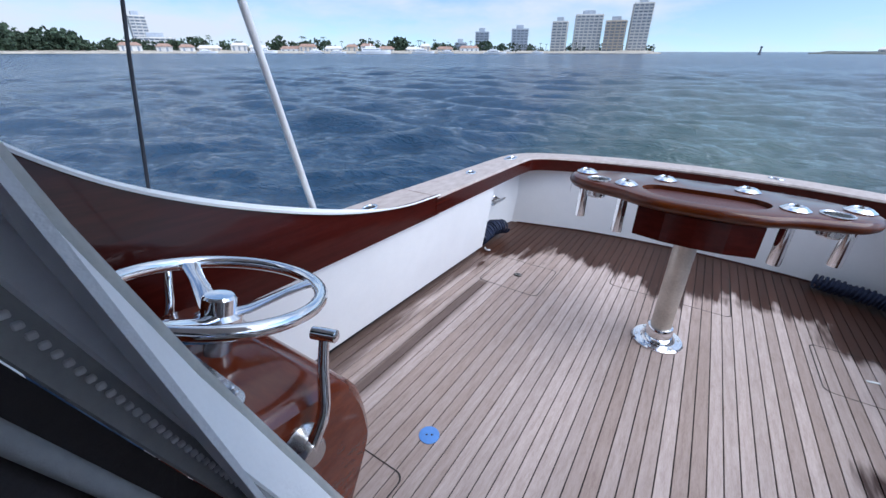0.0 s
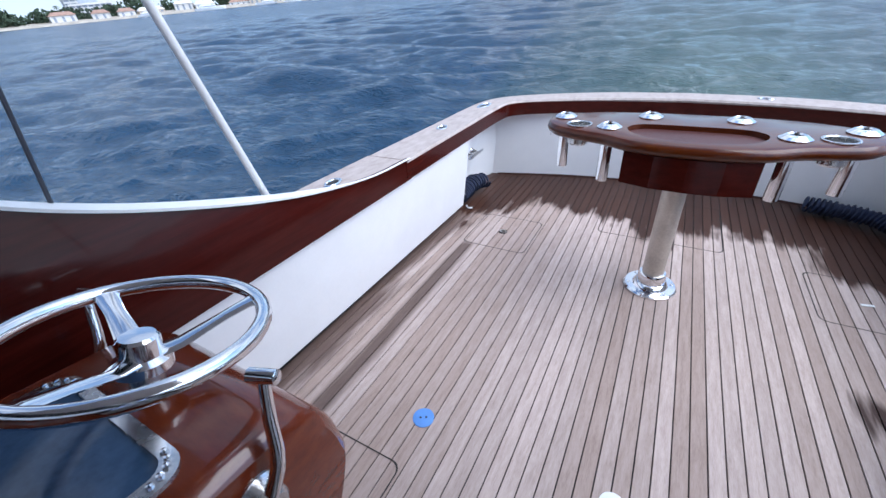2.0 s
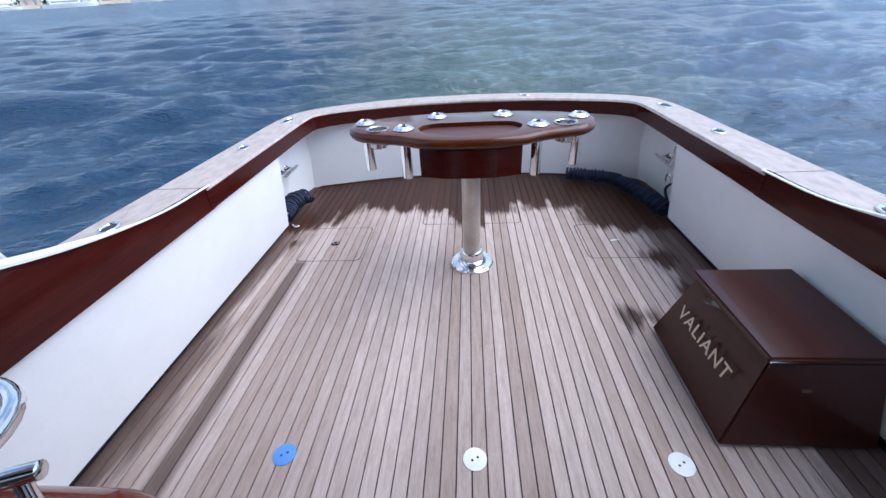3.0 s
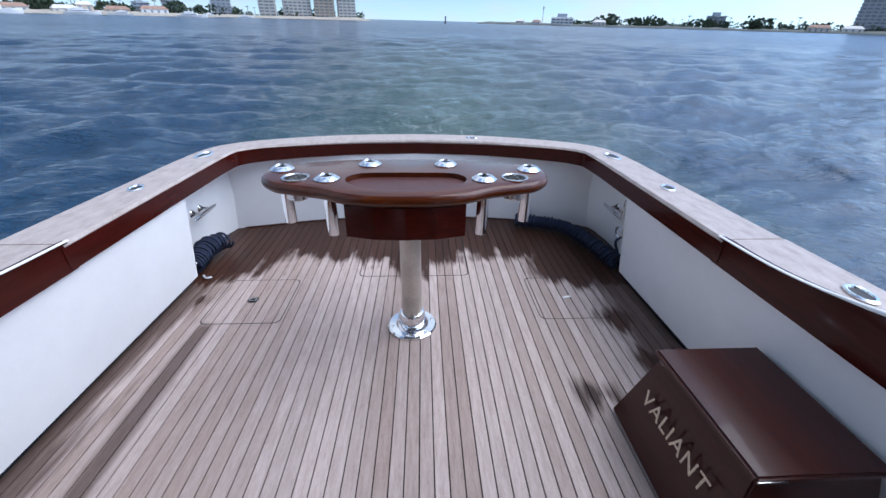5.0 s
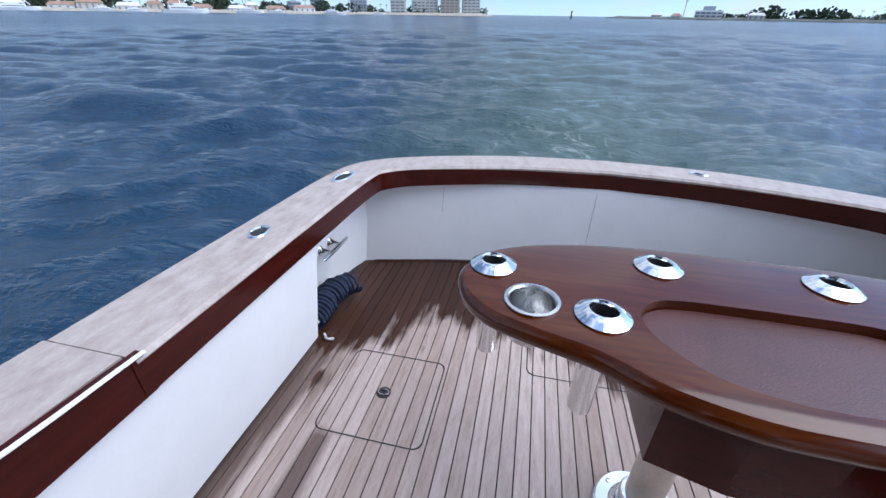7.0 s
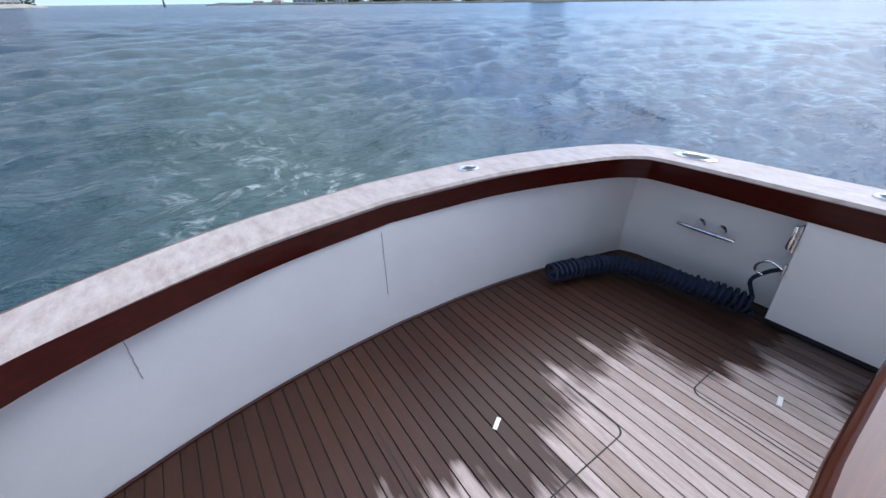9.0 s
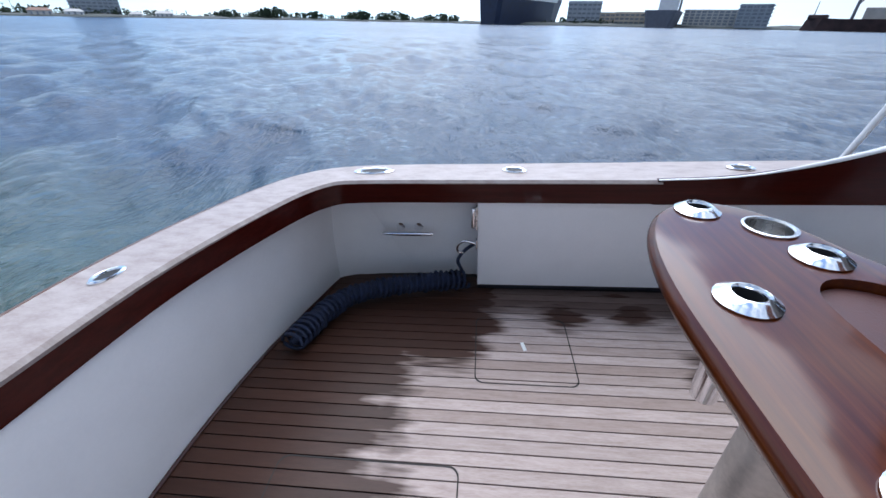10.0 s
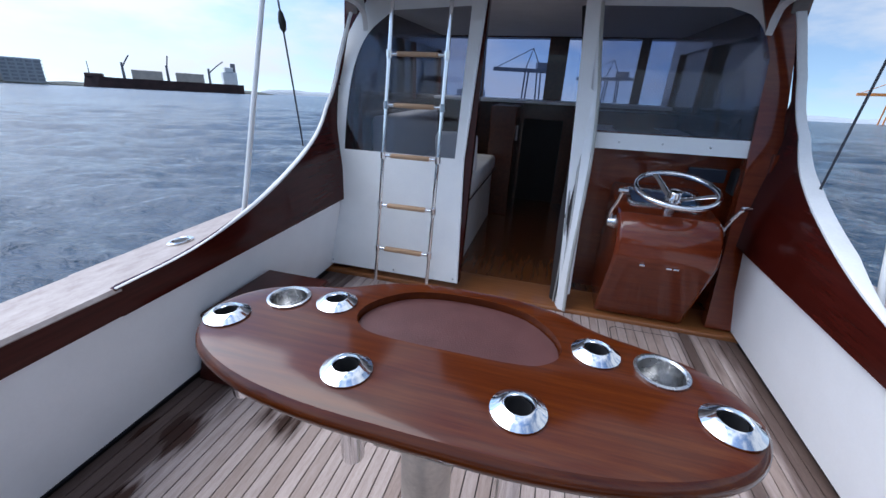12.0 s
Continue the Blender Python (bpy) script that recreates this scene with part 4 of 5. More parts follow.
part("column", lathe(bmesh.new(), [(0.05, -0.185), (0.05, -0.165), (0.028, -0.15), (0.026, -0.06)], 20, WM), STEEL, wheel, smooth=40)


def lever(x, side, top):
    lv = thing("throttle_lever", (x, -1.775, 0.615), "chrome throttle lever with a bar handle", "lever", "throttle levers")
    part("pivot", lathe(bmesh.new(), [(0.042, -0.012), (0.042, 0.004), (0.034, 0.012), (0.03, 0.035), (0.024, 0.042), (0.003, 0.043)], 20, pose(x, -1.775, 0.645, 0, 90 * side, 0)), STEEL, lv, smooth=40)
    xs = x + side * 0.03
    pts = spline([(xs, -1.775, 0.655), (xs + side * 0.004, -1.74, 0.715), (xs + (top[0] - xs) * 0.6, -1.715, 0.785), top], 5)
    part("arm", tube(bmesh.new(), pts, lambda f: 0.013 - 0.004 * f, 10), CHROME, lv, smooth=60)
    part("handle", lathe(bmesh.new(), [(0.007, -0.026), (0.012, -0.023), (0.0125, 0.0), (0.012, 0.023), (0.007, 0.026)], 12, Matrix.Translation(top) @ pose(0, 0, 0, 0, 90, 20)), CHROME, lv, smooth=50)


lever(-0.550, 1, (-0.545, -1.695, 0.848))
lever(-1.055, -1, (-1.13, -1.70, 0.815))


# ---- boarding ladder to the roof ----
lad = thing("ladder", (0.67, -1.73, 0.0), "steel ladder with varnished teak treads", "ladder")


def rail_x(s, z):
    return 0.685 - 0.028 * (z / 0.9 - 1) * 1.3 + s * (0.185 - 0.014 * z / 1.7)


for s in (1, -1):
    pts = [(rail_x(s, z), -1.655 - 0.10 * z, z) for z in (0.0, 0.05, 0.5, 1.0, 1.5, 1.82)]
    part("rail", tube(bmesh.new(), pts, 0.012, 10), CHROME, lad, smooth=60)
for z in (0.295, 0.59, 0.905, 1.20, 1.475):
    y = -1.655 - 0.10 * z
    a, b = rail_x(-1, z), rail_x(1, z)
    tr = part("tread", box(bmesh.new(), (a + 0.05, y - 0.02, z - 0.012), (b - 0.05, y + 0.02, z + 0.014), 0.009, 3), RUNG_WOOD, lad, "teak tread", smooth=50)
    part("rung", tube(bmesh.new(), [(a, y, z), (b, y, z)], 0.010, 10), CHROME, lad, smooth=60)
    for xx in (a, b):
        part("socket", lathe(bmesh.new(), [(0.018, -0.022), (0.018, 0.022)], 12, pose(xx, y, z)), CHROME, lad, smooth=40)

# ---- poles and stays at the sides ----
for s, lab in ((1, "grey roof support pole, starboard"), (-1, "white roof support pole, port")):
    st = thing("roof_pole", (s * 1.30, -1.0, 0.72), "slim white roof support pole on the side rail", "pole", "roof poles")
    z0 = CAP_Z + 0.02
    y0 = -1.085 + 0.38 * (0.768 - z0)
    part("shaft", tube(bmesh.new(), [(s * 1.34, y0, z0), (s * 1.27, -1.37, 1.82)], 0.0125, 12), WHITE_TRIM, st, smooth=60)
    part("foot", box(bmesh.new(), (s * 1.34 - 0.016, y0 - 0.02, z0 - 0.024), (s * 1.34 + 0.016, y0 + 0.02, z0 + 0.006), 0.005), WHITE_TRIM, st)
    sy = thing("stay_rope", (s * 1.30, -1.6, 1.0), "thin dark rope stay running up to a block", "rope", "stays")
    part("line", tube(bmesh.new(), [(s * 1.345, -1.62, 0.94), (s * 1.34, -1.575, 1.30), (s * 1.33, -1.50, 1.82)], 0.005, 6), STAY, sy)
    part("block", lathe(bmesh.new(), [(0.004, -0.05), (0.016, -0.035), (0.02, 0.0), (0.013, 0.04), (0.005, 0.055)], 12, pose(s * 1.333, -1.532, 1.60, -8, 0, 0)), BLACK, sy, "black rope block", smooth=60)


# ---- rod-holder table on its pedestal ----
def rod_positions():
    return [(-0.496, -0.07), (-0.158, 0.006), (0.158, 0.006), (0.496, -0.07), (-0.294, -0.195), (0.294, -0.195)]


CUPS = [(-0.414, -0.178), (0.414, -0.178)]
TOP = 0.848


def table():
    tb = thing("rod_table", (0, 0, 0), "varnished mahogany rod-holder table on a steel pedestal", "table")
    half = spline([(0, 0.112, 0), (0.2, 0.107, 0), (0.37, 0.078, 0), (0.50, 0.018, 0), (0.562, -0.07, 0), (0.552, -0.155, 0), (0.495, -0.222, 0), (0.40, -0.262, 0), (0.31, -0.292, 0), (0.22, -0.345, 0), (0.11, -0.375, 0), (0, -0.38, 0)], 4)
    outl = [(p.x, p.y) for p in half] + [(-p.x, p.y) for p in reversed(half[1:-1])]
    n = len(outl)
    c = Vector((0, -0.13))

    def inset(d):
        out = []
        for i in range(n):
            a, b = Vector(outl[i - 1]), Vector(outl[(i + 1) % n])
            t = (b - a).normalized()
            nrm = Vector((-t.y, t.x))
            if nrm.dot(c - Vector(outl[i])) < 0:
                nrm = -nrm
            q = Vector(outl[i]) + nrm * d
            out.append((q.x, q.y))
        return out

    bm = bmesh.new()
    loops = []
    for d, z in ((0.030, 0.0), (0.012, -0.004), (0.003, -0.014), (0.0, -0.026), (0.004, -0.038), (0.016, -0.048), (0.034, -0.052)):
        loops.append([(x, y, TOP + z) for x, y in inset(d)])
    loft(bm, loops, True, False)
    bm.verts.ensure_lookup_table()
    top_loop, bot_loop = list(bm.verts)[:n], list(bm.verts)[-n:]
    tray = [(p.x, p.y) for p in spline([(0.0, -0.108, 0), (0.15, -0.112, 0), (0.205, -0.135, 0), (0.228, -0.18, 0), (0.21, -0.24, 0), (0.15, -0.30, 0), (0.07, -0.325, 0), (0, -0.33, 0)], 4)]
    tray = tray + [(-x, y) for x, y in reversed(tray[1:-1])]
    holes = [[(px + 0.024 * math.cos(2 * math.pi * i / 20), py + 0.024 * math.sin(2 * math.pi * i / 20)) for i in range(20)] for px, py in rod_positions()]
    holes += [[(px + 0.044 * math.cos(2 * math.pi * i / 24), py + 0.044 * math.sin(2 * math.pi * i / 24)) for i in range(24)] for px, py in CUPS]

    def ring(pts, z):
        vs = [bm.verts.new((x, y, z)) for x, y in pts]
        return vs, [bm.edges.new((vs[i], vs[(i + 1) % len(vs)])) for i in range(len(vs))]

    def edges_of(vs):
        return [bm.edges.get((vs[i], vs[(i + 1) % len(vs)])) for i in range(len(vs))]

    te, be = edges_of(top_loop), edges_of(bot_loop)
    for h in holes:
        a, ea = ring(h, TOP)
        b, eb = ring(h, TOP - 0.052)
        for i in range(len(a)):
            j = (i + 1) % len(a)
            bm.faces.new((a[i], a[j], b[j], b[i]))
        te += ea
        be += eb
    tv, tve = ring(tray, TOP)
    te += tve
    tb2, _ = ring(tray, TOP - 0.022)
    for i in range(len(tv)):
        j = (i + 1) % len(tv)
        bm.faces.new((tv[i], tv[j], tb2[j], tb2[i]))
    bm.faces.new(tb2)
    bmesh.ops.triangle_fill(bm, use_beauty=True, edges=te)
    bmesh.ops.triangle_fill(bm, use_beauty=True, edges=be)
    part("tabletop", bm, MAHOGANY_TABLE, tb, "glossy mahogany top with a sunk tray", smooth=35)
    mid = [(x * 0.985, -0.218 + (y + 0.218) * 0.98) for x, y in tray]
    part("tray_mat", prism(bmesh.new(), mid, TOP - 0.0215, TOP - 0.0185), TRAY, tb, "dull red-brown leather tray lining")
    # apron box under the tray
    front = [(0.215, -0.328), (0.11, -0.358), (0.0, -0.366), (-0.11, -0.358), (-0.215, -0.328)]
    part("apron_box", prism(bmesh.new(), front + [(-0.215, -0.03), (0.215, -0.03)], TOP - 0.172, TOP - 0.05), MAHOGANY_RED, tb, "dark red box under the tray")
    # pedestal
    part("column", lathe(bmesh.new(), [(0.050, 0.05), (0.050, TOP - 0.06)], 28), PEDESTAL, tb, "dull stained steel column", smooth=40)
    part("collar", lathe(bmesh.new(), [(0.085, 0.014), (0.078, 0.03), (0.066, 0.04), (0.064, 0.085), (0.060, 0.092), (0.051, 0.094)], 32), CHROME, tb, smooth=35)
    bp = part("base_plate", lathe(bmesh.new(), [(0.125, 0.0), (0.125, 0.010), (0.118, 0.017), (0.06, 0.019)], 40), CHROME, tb, "polished round base plate", smooth=35)
    for k in range(6):
        a = radians(60 * k + 15)
        part("bolt", lathe(bmesh.new(), [(0.008, 0.016), (0.008, 0.020), (0.002, 0.021)], 8, pose(0.102 * math.cos(a), 0.102 * math.sin(a), 0)), STEEL, bp)
    part("bracket", box(bmesh.new(), (-0.07, -0.03, TOP - 0.068), (0.07, 0.09, TOP - 0.050), 0.004), PEDESTAL, tb)
    # rod holders
    for px, py in rod_positions():
        h = part("rod_holder", lathe(bmesh.new(), [(0.023, TOP - 0.002), (0.0475, TOP + 0.0015), (0.0480, TOP + 0.004), (0.040, TOP + 0.009), (0.030, TOP + 0.016), (0.0255, TOP + 0.017), (0.0225, TOP + 0.012), (0.0215, TOP - 0.01)], 32, pose(px, py, 0), False), CHROME, tb, "chrome rod-holder flange", smooth=35)
        part("tube", lathe(bmesh.new(), [(0.0225, TOP - 0.225), (0.0235, TOP - 0.22), (0.0235, TOP - 0.04)], 20, pose(px, py, 0)), CHROME, h, smooth=50)
        part("liner", lathe(bmesh.new(), [(0.0212, TOP + 0.010), (0.0205, TOP - 0.05), (0.001, TOP - 0.055)], 20, pose(px, py, 0), False), BLACK, h, "black rubber liner", smooth=50)
    for px, py in CUPS:
        part("cup_holder", lathe(bmesh.new(), [(0.043, TOP - 0.001), (0.051, TOP + 0.001), (0.051, TOP + 0.004), (0.045, TOP + 0.005), (0.042, TOP + 0.001), (0.041, TOP - 0.075), (0.034, TOP - 0.082), (0.001, TOP - 0.083)], 32, pose(px, py, 0), False), STEEL, tb, "brushed steel cup holder", smooth=35)


table()

# ---- chest against the starboard lining ----
chest = thing("storage_chest", (1.05, -0.84, 0.0), "dark mahogany deck chest lettered in gilt", "chest")
b0 = [(0.808, -1.122), (1.305, -1.125), (1.30, -0.56), (0.815, -0.56)]
b1 = [(0.898, -1.05), (1.245, -1.05), (1.245, -0.615), (0.893, -0.615)]
bm = loft(bmesh.new(), [[(x, y, 0.012) for x, y in b0], [(x, y, 0.33) for x, y in b1]])
bmesh.ops.bevel(bm, geom=bm.edges[:], offset=0.006, segments=2, affect="EDGES")
part("body", bm, CHEST_WOOD, chest)
bm = prism(bmesh.new(), [(0.880, -1.065), (1.25, -1.065), (1.25, -0.60), (0.876, -0.60)], 0.336, 0.362)
bmesh.ops.bevel(bm, geom=bm.edges[:], offset=0.007, segments=3, affect="EDGES")
part("lid", bm, CHEST_WOOD, chest, "flat mahogany lid")
part("hinge_pin", box(bmesh.new(), (0.885, -1.069, 0.345), (0.96, -1.064, 0.352)), CHROME, chest)
part("latch", box(bmesh.new(), (1.0, -1.088, 0.24), (1.03, -1.080, 0.247)), CHROME, chest)
cv = bpy.data.curves.new("lettering", "FONT")
cv.body, cv.size, cv.extrude, cv.align_x, cv.align_y, cv.space_character = "VALIANT", 0.076, 0.001, "CENTER", "CENTER", 1.12
txt = new("lettering_source", cv)
bpy.context.view_layer.update()
me = bpy.data.meshes.new_from_object(txt.evaluated_get(bpy.context.evaluated_depsgraph_get()))
bpy.data.objects.remove(txt)
lean = math.degrees(math.atan2(0.077, 0.318))
me.transform(Matrix.Translation((0.8425, -0.835, 0.205)) @ Matrix.Rotation(radians(-90), 4, "Z") @ Matrix.Rotation(radians(90 - lean), 4, "X"))
me.materials.append(GILT)
let = new("lettering", me)
let.parent, let.matrix_parent_inverse = chest, Matrix.Translation((1.05, -0.84, 0.0)).inverted()
let["label"] = "gilt letters reading VALIANT"


# ---- fittings on deck and cap ----
def coil(name, path, radius, turns, label, rope=0.0085):
    pts = spline(path, 8)
    lens = [0.0]
    for a, b in zip(pts, pts[1:]):
        lens.append(lens[-1] + (b - a).length)
    out, n = [], turns * 14
    rnd = random.Random(5)
    wob = [rnd.uniform(0.88, 1.10) for _ in range(turns + 2)]
    for i in range(n + 1):
        f = i / n * lens[-1]
        k = max(j for j in range(len(lens)) if lens[j] <= f + 1e-9)
        k = min(k, len(pts) - 2)
        u = (f - lens[k]) / max(1e-6, lens[k + 1] - lens[k])
        c = pts[k].lerp(pts[k + 1], u)
        d = (pts[k + 1] - pts[k]).normalized()
        side = d.cross(Vector((0, 0, 1))).normalized()
        a = 2 * math.pi * i / 14
        r = radius * wob[i // 14]
        p = c + side * r * math.cos(a) + Vector((0, 0, 1)) * r * 0.8 * math.sin(a) + d * 0.012 * math.sin(a * 1.0 + 1)
        out.append((p.x, p.y, max(p.z, rope + 0.004)))
    ob = thing(name, (path[0][0], path[0][1], 0.0), label, "rope")
    part("winding", tube(bmesh.new(), out, rope, 6), ROPE_BLUE, ob, smooth=70)
    core = [(p.x, p.y, p.z) for p in pts]
    part("core", tube(bmesh.new(), core, lambda f: radius * 0.8 * min(1, 6 * f + 0.3, 6 * (1 - f) + 0.3), 10), ROPE_BLUE, ob, smooth=70)
    return ob, out


r1, _ = coil("mooring_rope", [(-1.365, 0.50, 0.07), (-1.365, 0.62, 0.085), (-1.35, 0.74, 0.10), (-1.30, 0.84, 0.09)], 0.066, 15, "navy mooring rope coiled in a bundle on deck")
part("rope_end", tube(bmesh.new(), spline([(-1.36, 0.52, 0.12), (-1.35, 0.47, 0.14), (-1.31, 0.44, 0.13), (-1.28, 0.44, 0.135)], 4), 0.008, 6), ROPE_WHITE, r1, "pale whipped rope end", smooth=70)
part("loose_end", tube(bmesh.new(), spline([(-1.30, 0.50, 0.012), (-1.27, 0.47, 0.012), (-1.24, 0.48, 0.012)], 4), 0.007, 6), ROPE_WHITE, r1, smooth=70)
r2, _ = coil("mooring_rope", [(0.80, 1.24, 0.06), (0.98, 1.175, 0.065), (1.12, 1.09, 0.07), (1.21, 0.93, 0.07), (1.265, 0.72, 0.07), (1.31, 0.50, 0.07)], 0.052, 36, "navy mooring rope coiled along the starboard corner")
part("hanging_end", tube(bmesh.new(), spline([(1.31, 0.52, 0.12), (1.285, 0.54, 0.2), (1.29, 0.50, 0.26), (1.275, 0.46, 0.30)], 5), 0.009, 8), ROPE_BLUE, r2, smooth=70)


def cleat(s):
    cl_ = thing("cleat", (s * 1.32, 0.80, 0.32), "polished horn cleat on the white hull side", "cleat", "cleats")
    wx = lambda z: 1.468 - 0.16 * z
    z = 0.312
    xo = wx(z) - 0.065
    part("horn", tube(bmesh.new(), [(s * xo, 0.80 + 0.012 * k, z) for k in (-11, -9.5, -4, 4, 9.5, 11)], lambda f: 0.0065 + 0.006 * (1 - abs(2 * f - 1) ** 2), 10), CHROME, cl_, smooth=60)
    for dy in (-0.048, 0.048):
        bm = bmesh.new()
        lp = []
        for f, w in ((0.0, 0.010), (0.5, 0.010), (0.85, 0.017), (1.0, 0.026)):
            x = xo + (wx(z + 0.012) - xo) * f
            lp.append([(s * x, 0.80 + dy + w * math.cos(a), z + 0.012 * f + 1.1 * w * math.sin(a)) for a in [2 * math.pi * i / 12 for i in range(12)]])
        part("leg", loft(bm, lp), CHROME, cl_, smooth=60)


cleat(1), cleat(-1)

# latch gear on the free end of the starboard lining
hg = thing("panel_latch", (1.27, 0.47, 0.40), "chrome latch and hook on the lining's end", "latch")
part("backplate", box(bmesh.new(), (1.225, 0.442, 0.40), (1.255, 0.452, 0.52), 0.003), STEEL, hg)
part("barrel", lathe(bmesh.new(), [(0.010, -0.05), (0.012, -0.045), (0.012, 0.045), (0.010, 0.05)], 12, pose(1.242, 0.462, 0.46)), CHROME, hg, smooth=40)
part("hook", tube(bmesh.new(), spline([(1.262, 0.452, 0.31), (1.262, 0.50, 0.325), (1.268, 0.535, 0.30), (1.275, 0.54, 0.26), (1.282, 0.51, 0.245)], 5), 0.006, 8), CHROME, hg, smooth=60)
part("hook_plate", box(bmesh.new(), (1.248, 0.442, 0.285), (1.278, 0.450, 0.335), 0.003), STEEL, hg)


def cap_ring(x, y, lx, ly, rot, label, name):
    m = pose(x, y, CAP_Z, 0, 0, rot)
    seg = 28
    pr = [(1.0, 0.0), (1.0, 0.004), (0.92, 0.008), (0.78, 0.007), (0.72, 0.001)]
    bm = loft(bmesh.new(), [[m @ Vector((lx * r * math.cos(2 * math.pi * i / seg), ly * (r if r > 0.95 else r - 0.06) * math.sin(2 * math.pi * i / seg), z)) for i in range(seg)] for r, z in pr], True, False)
    ob = thing(name, (x, y, CAP_Z), label, "deck fitting", "cap fittings")
    part("flange", bm, CHROME, ob, smooth=40)
    bm = loft(bmesh.new(), [[m @ Vector((lx * 0.76 * math.cos(2 * math.pi * i / seg), ly * 0.70 * math.sin(2 * math.pi * i / seg), z)) for i in range(seg)] for z in (0.0005, 0.0020)])
    part("bore", bm, BLACK, ob, "dark bore")


for s in (1, -1):
    cap_ring(s * 1.335, 0.93, 0.040, 0.095, s * 4, "oval chrome hawse ring in the cap rail", "hawse_ring")
    cap_ring(s * 1.345, 0.28, 0.034, 0.056, s * -12, "chrome flush rod holder in the cap rail", "flush_rod_holder")
    cap_ring(s * 1.375, -0.70, 0.034, 0.056, s * -12, "chrome flush rod holder in the side deck", "flush_rod_holder")
cap_ring(0.45, 1.49, 0.03, 0.05, 70, "chrome flush rod holder in the transom cap", "flush_rod_holder")

for x, mat, lab in ((-0.664, DISC_BLUE, "blue film-covered round deck plate"), (0.0, DISC_WHITE, "white round deck plate with two key holes"), (0.668, DISC_WHITE, "white round deck plate with two key holes")):
    d = thing("deck_plate", (x, -1.184, 0.0), lab, "deck plate", "deck plates")
    part("plate", lathe(bmesh.new(), [(0.040, 0.0005), (0.040, 0.003), (0.036, 0.004), (0.001, 0.004)], 32, pose(x, -1.184, 0)), mat, d, smooth=30)
    for dx in (-0.009, 0.009):
        part("key_hole", lathe(bmesh.new(), [(0.0045, 0.0042), (0.001, 0.0046)], 8, pose(x + dx, -1.184 + dx * 0.6, 0)), BLACK, d)
for x, y, r, nm in ((0.897, 0.231, 12, "paper scrap"), (0.011, 0.765, 30, "paper scrap")):
    bm = box(bmesh.new(), (-0.026, -0.008, 0.0005), (0.026, 0.008, 0.004), 0.0015, 1, pose(x, y, 0, 0, 0, r))
    tagged(part("paper_scrap", bm, DISC_WHITE), "small white scrap lying on the teak deck", "litter")


# ---- hatch seams and the deck's planks ----
def hatch(x0, x1, y0, y1, ring=None):
    ht = thing("deck_hatch", ((x0 + x1) / 2, (y0 + y1) / 2, 0.0), "flush teak deck hatch outlined by a dark seam", "hatch", "deck hatches")
    pts = [(x, y, 0.0012) for x, y in rounded((x0 + x1) / 2, (y0 + y1) / 2, (x1 - x0) / 2, (y1 - y0) / 2, 0.035, 5)]
    bm = bmesh.new()
    n = len(pts)
    w = 0.0024
    cx, cy = (x0 + x1) / 2, (y0 + y1) / 2
    loft(bm, [[(x + (w if x > cx else -w) * k, y + (w if y > cy else -w) * k, z) for x, y, z in pts] for k, z in ((1, 0.0005), (0.8, 0.0015))] , True, False)
    a = [bm.verts.new((x + (w if x > cx else -w), y + (w if y > cy else -w), 0.0016)) for x, y, _ in pts]
    b = [bm.verts.new((x - (w if x > cx else -w), y - (w if y > cy else -w), 0.0016)) for x, y, _ in pts]
    for i in range(n):
        bm.faces.new((a[i], a[(i + 1) % n], b[(i + 1) % n], b[i]))
    part("seam", bm, CAULK, ht)
    if ring:
        rx, ry = ring
        part("lift_ring", tube(bmesh.new(), [(rx + 0.022 * math.cos(t), ry + 0.014 * math.sin(t), 0.006) for t in [2 * math.pi * i / 16 for i in range(16)]], 0.003, 6, True), STEEL, ht, "small steel lift ring", smooth=60)
        part("ring_recess", lathe(bmesh.new(), [(0.030, 0.0008), (0.028, 0.0022), (0.001, 0.0022)], 16, pose(rx, ry, 0)), CAULK, ht)


hatch(-1.105, -0.695, 0.035, 0.455, (-0.906, 0.246))
hatch(0.69, 1.08, 0.03, 0.44)
hatch(-0.345, 0.345, 0.485, 1.085)
hatch(-1.02, -0.64, -1.70, -1.37)

PITCH = 0.0515
for i in range(-27, 28):
    xc = (i + 0.3) * PITCH
    a, b = xc - PITCH / 2 + 0.0022, xc + PITCH / 2 - 0.0022
    m_ = max(abs(a), abs(b))
    if m_ > 1.47:
        continue
    ya = -1.793
    if m_ > foot(0.44) + 0.06:
        ya = 0.44
    yb_a, yb_b = min(transom_y(a), 1.5) + 0.005, min(transom_y(b), 1.5) + 0.005
    bm = bmesh.new()
    loft(bm, [[(a, ya, -0.0055), (b, ya, -0.0055), (b, yb_b, -0.0055), (a, yb_a, -0.0055)],
              [(a, ya, -0.0008), (b, ya, -0.0008), (b, yb_b, -0.0008), (a, yb_a, -0.0008)],
              [(a + 0.0008, ya, 0.0), (b - 0.0008, ya, 0.0), (b - 0.0008, yb_b, 0.0), (a + 0.0008, yb_a, 0.0)]])
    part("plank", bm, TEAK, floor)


# ---- the far shores ----
FAR_GREEN = painted("far_foliage", (0.055, 0.085, 0.05), 0.9, 0.4, 0.0, 0.25, 0.3)
SAND = painted("shore_sand", (0.38, 0.34, 0.28), 0.9, 0.2, 0.0, 0.2)
LAND = painted("far_land", (0.10, 0.11, 0.10), 0.95, 0.3, 0.0, 0.05)
STONE = painted("pale_facade", (0.60, 0.58, 0.55), 0.8, 0.08, 0.0, 0.3)
# also colours the far shore: its distance haze is put into this grey
GREY_WALL_HAZE = painted("grey_facade_and_haze", (0.38, 0.42, 0.47), 0.7, 0.1, 0.0, 0.3)
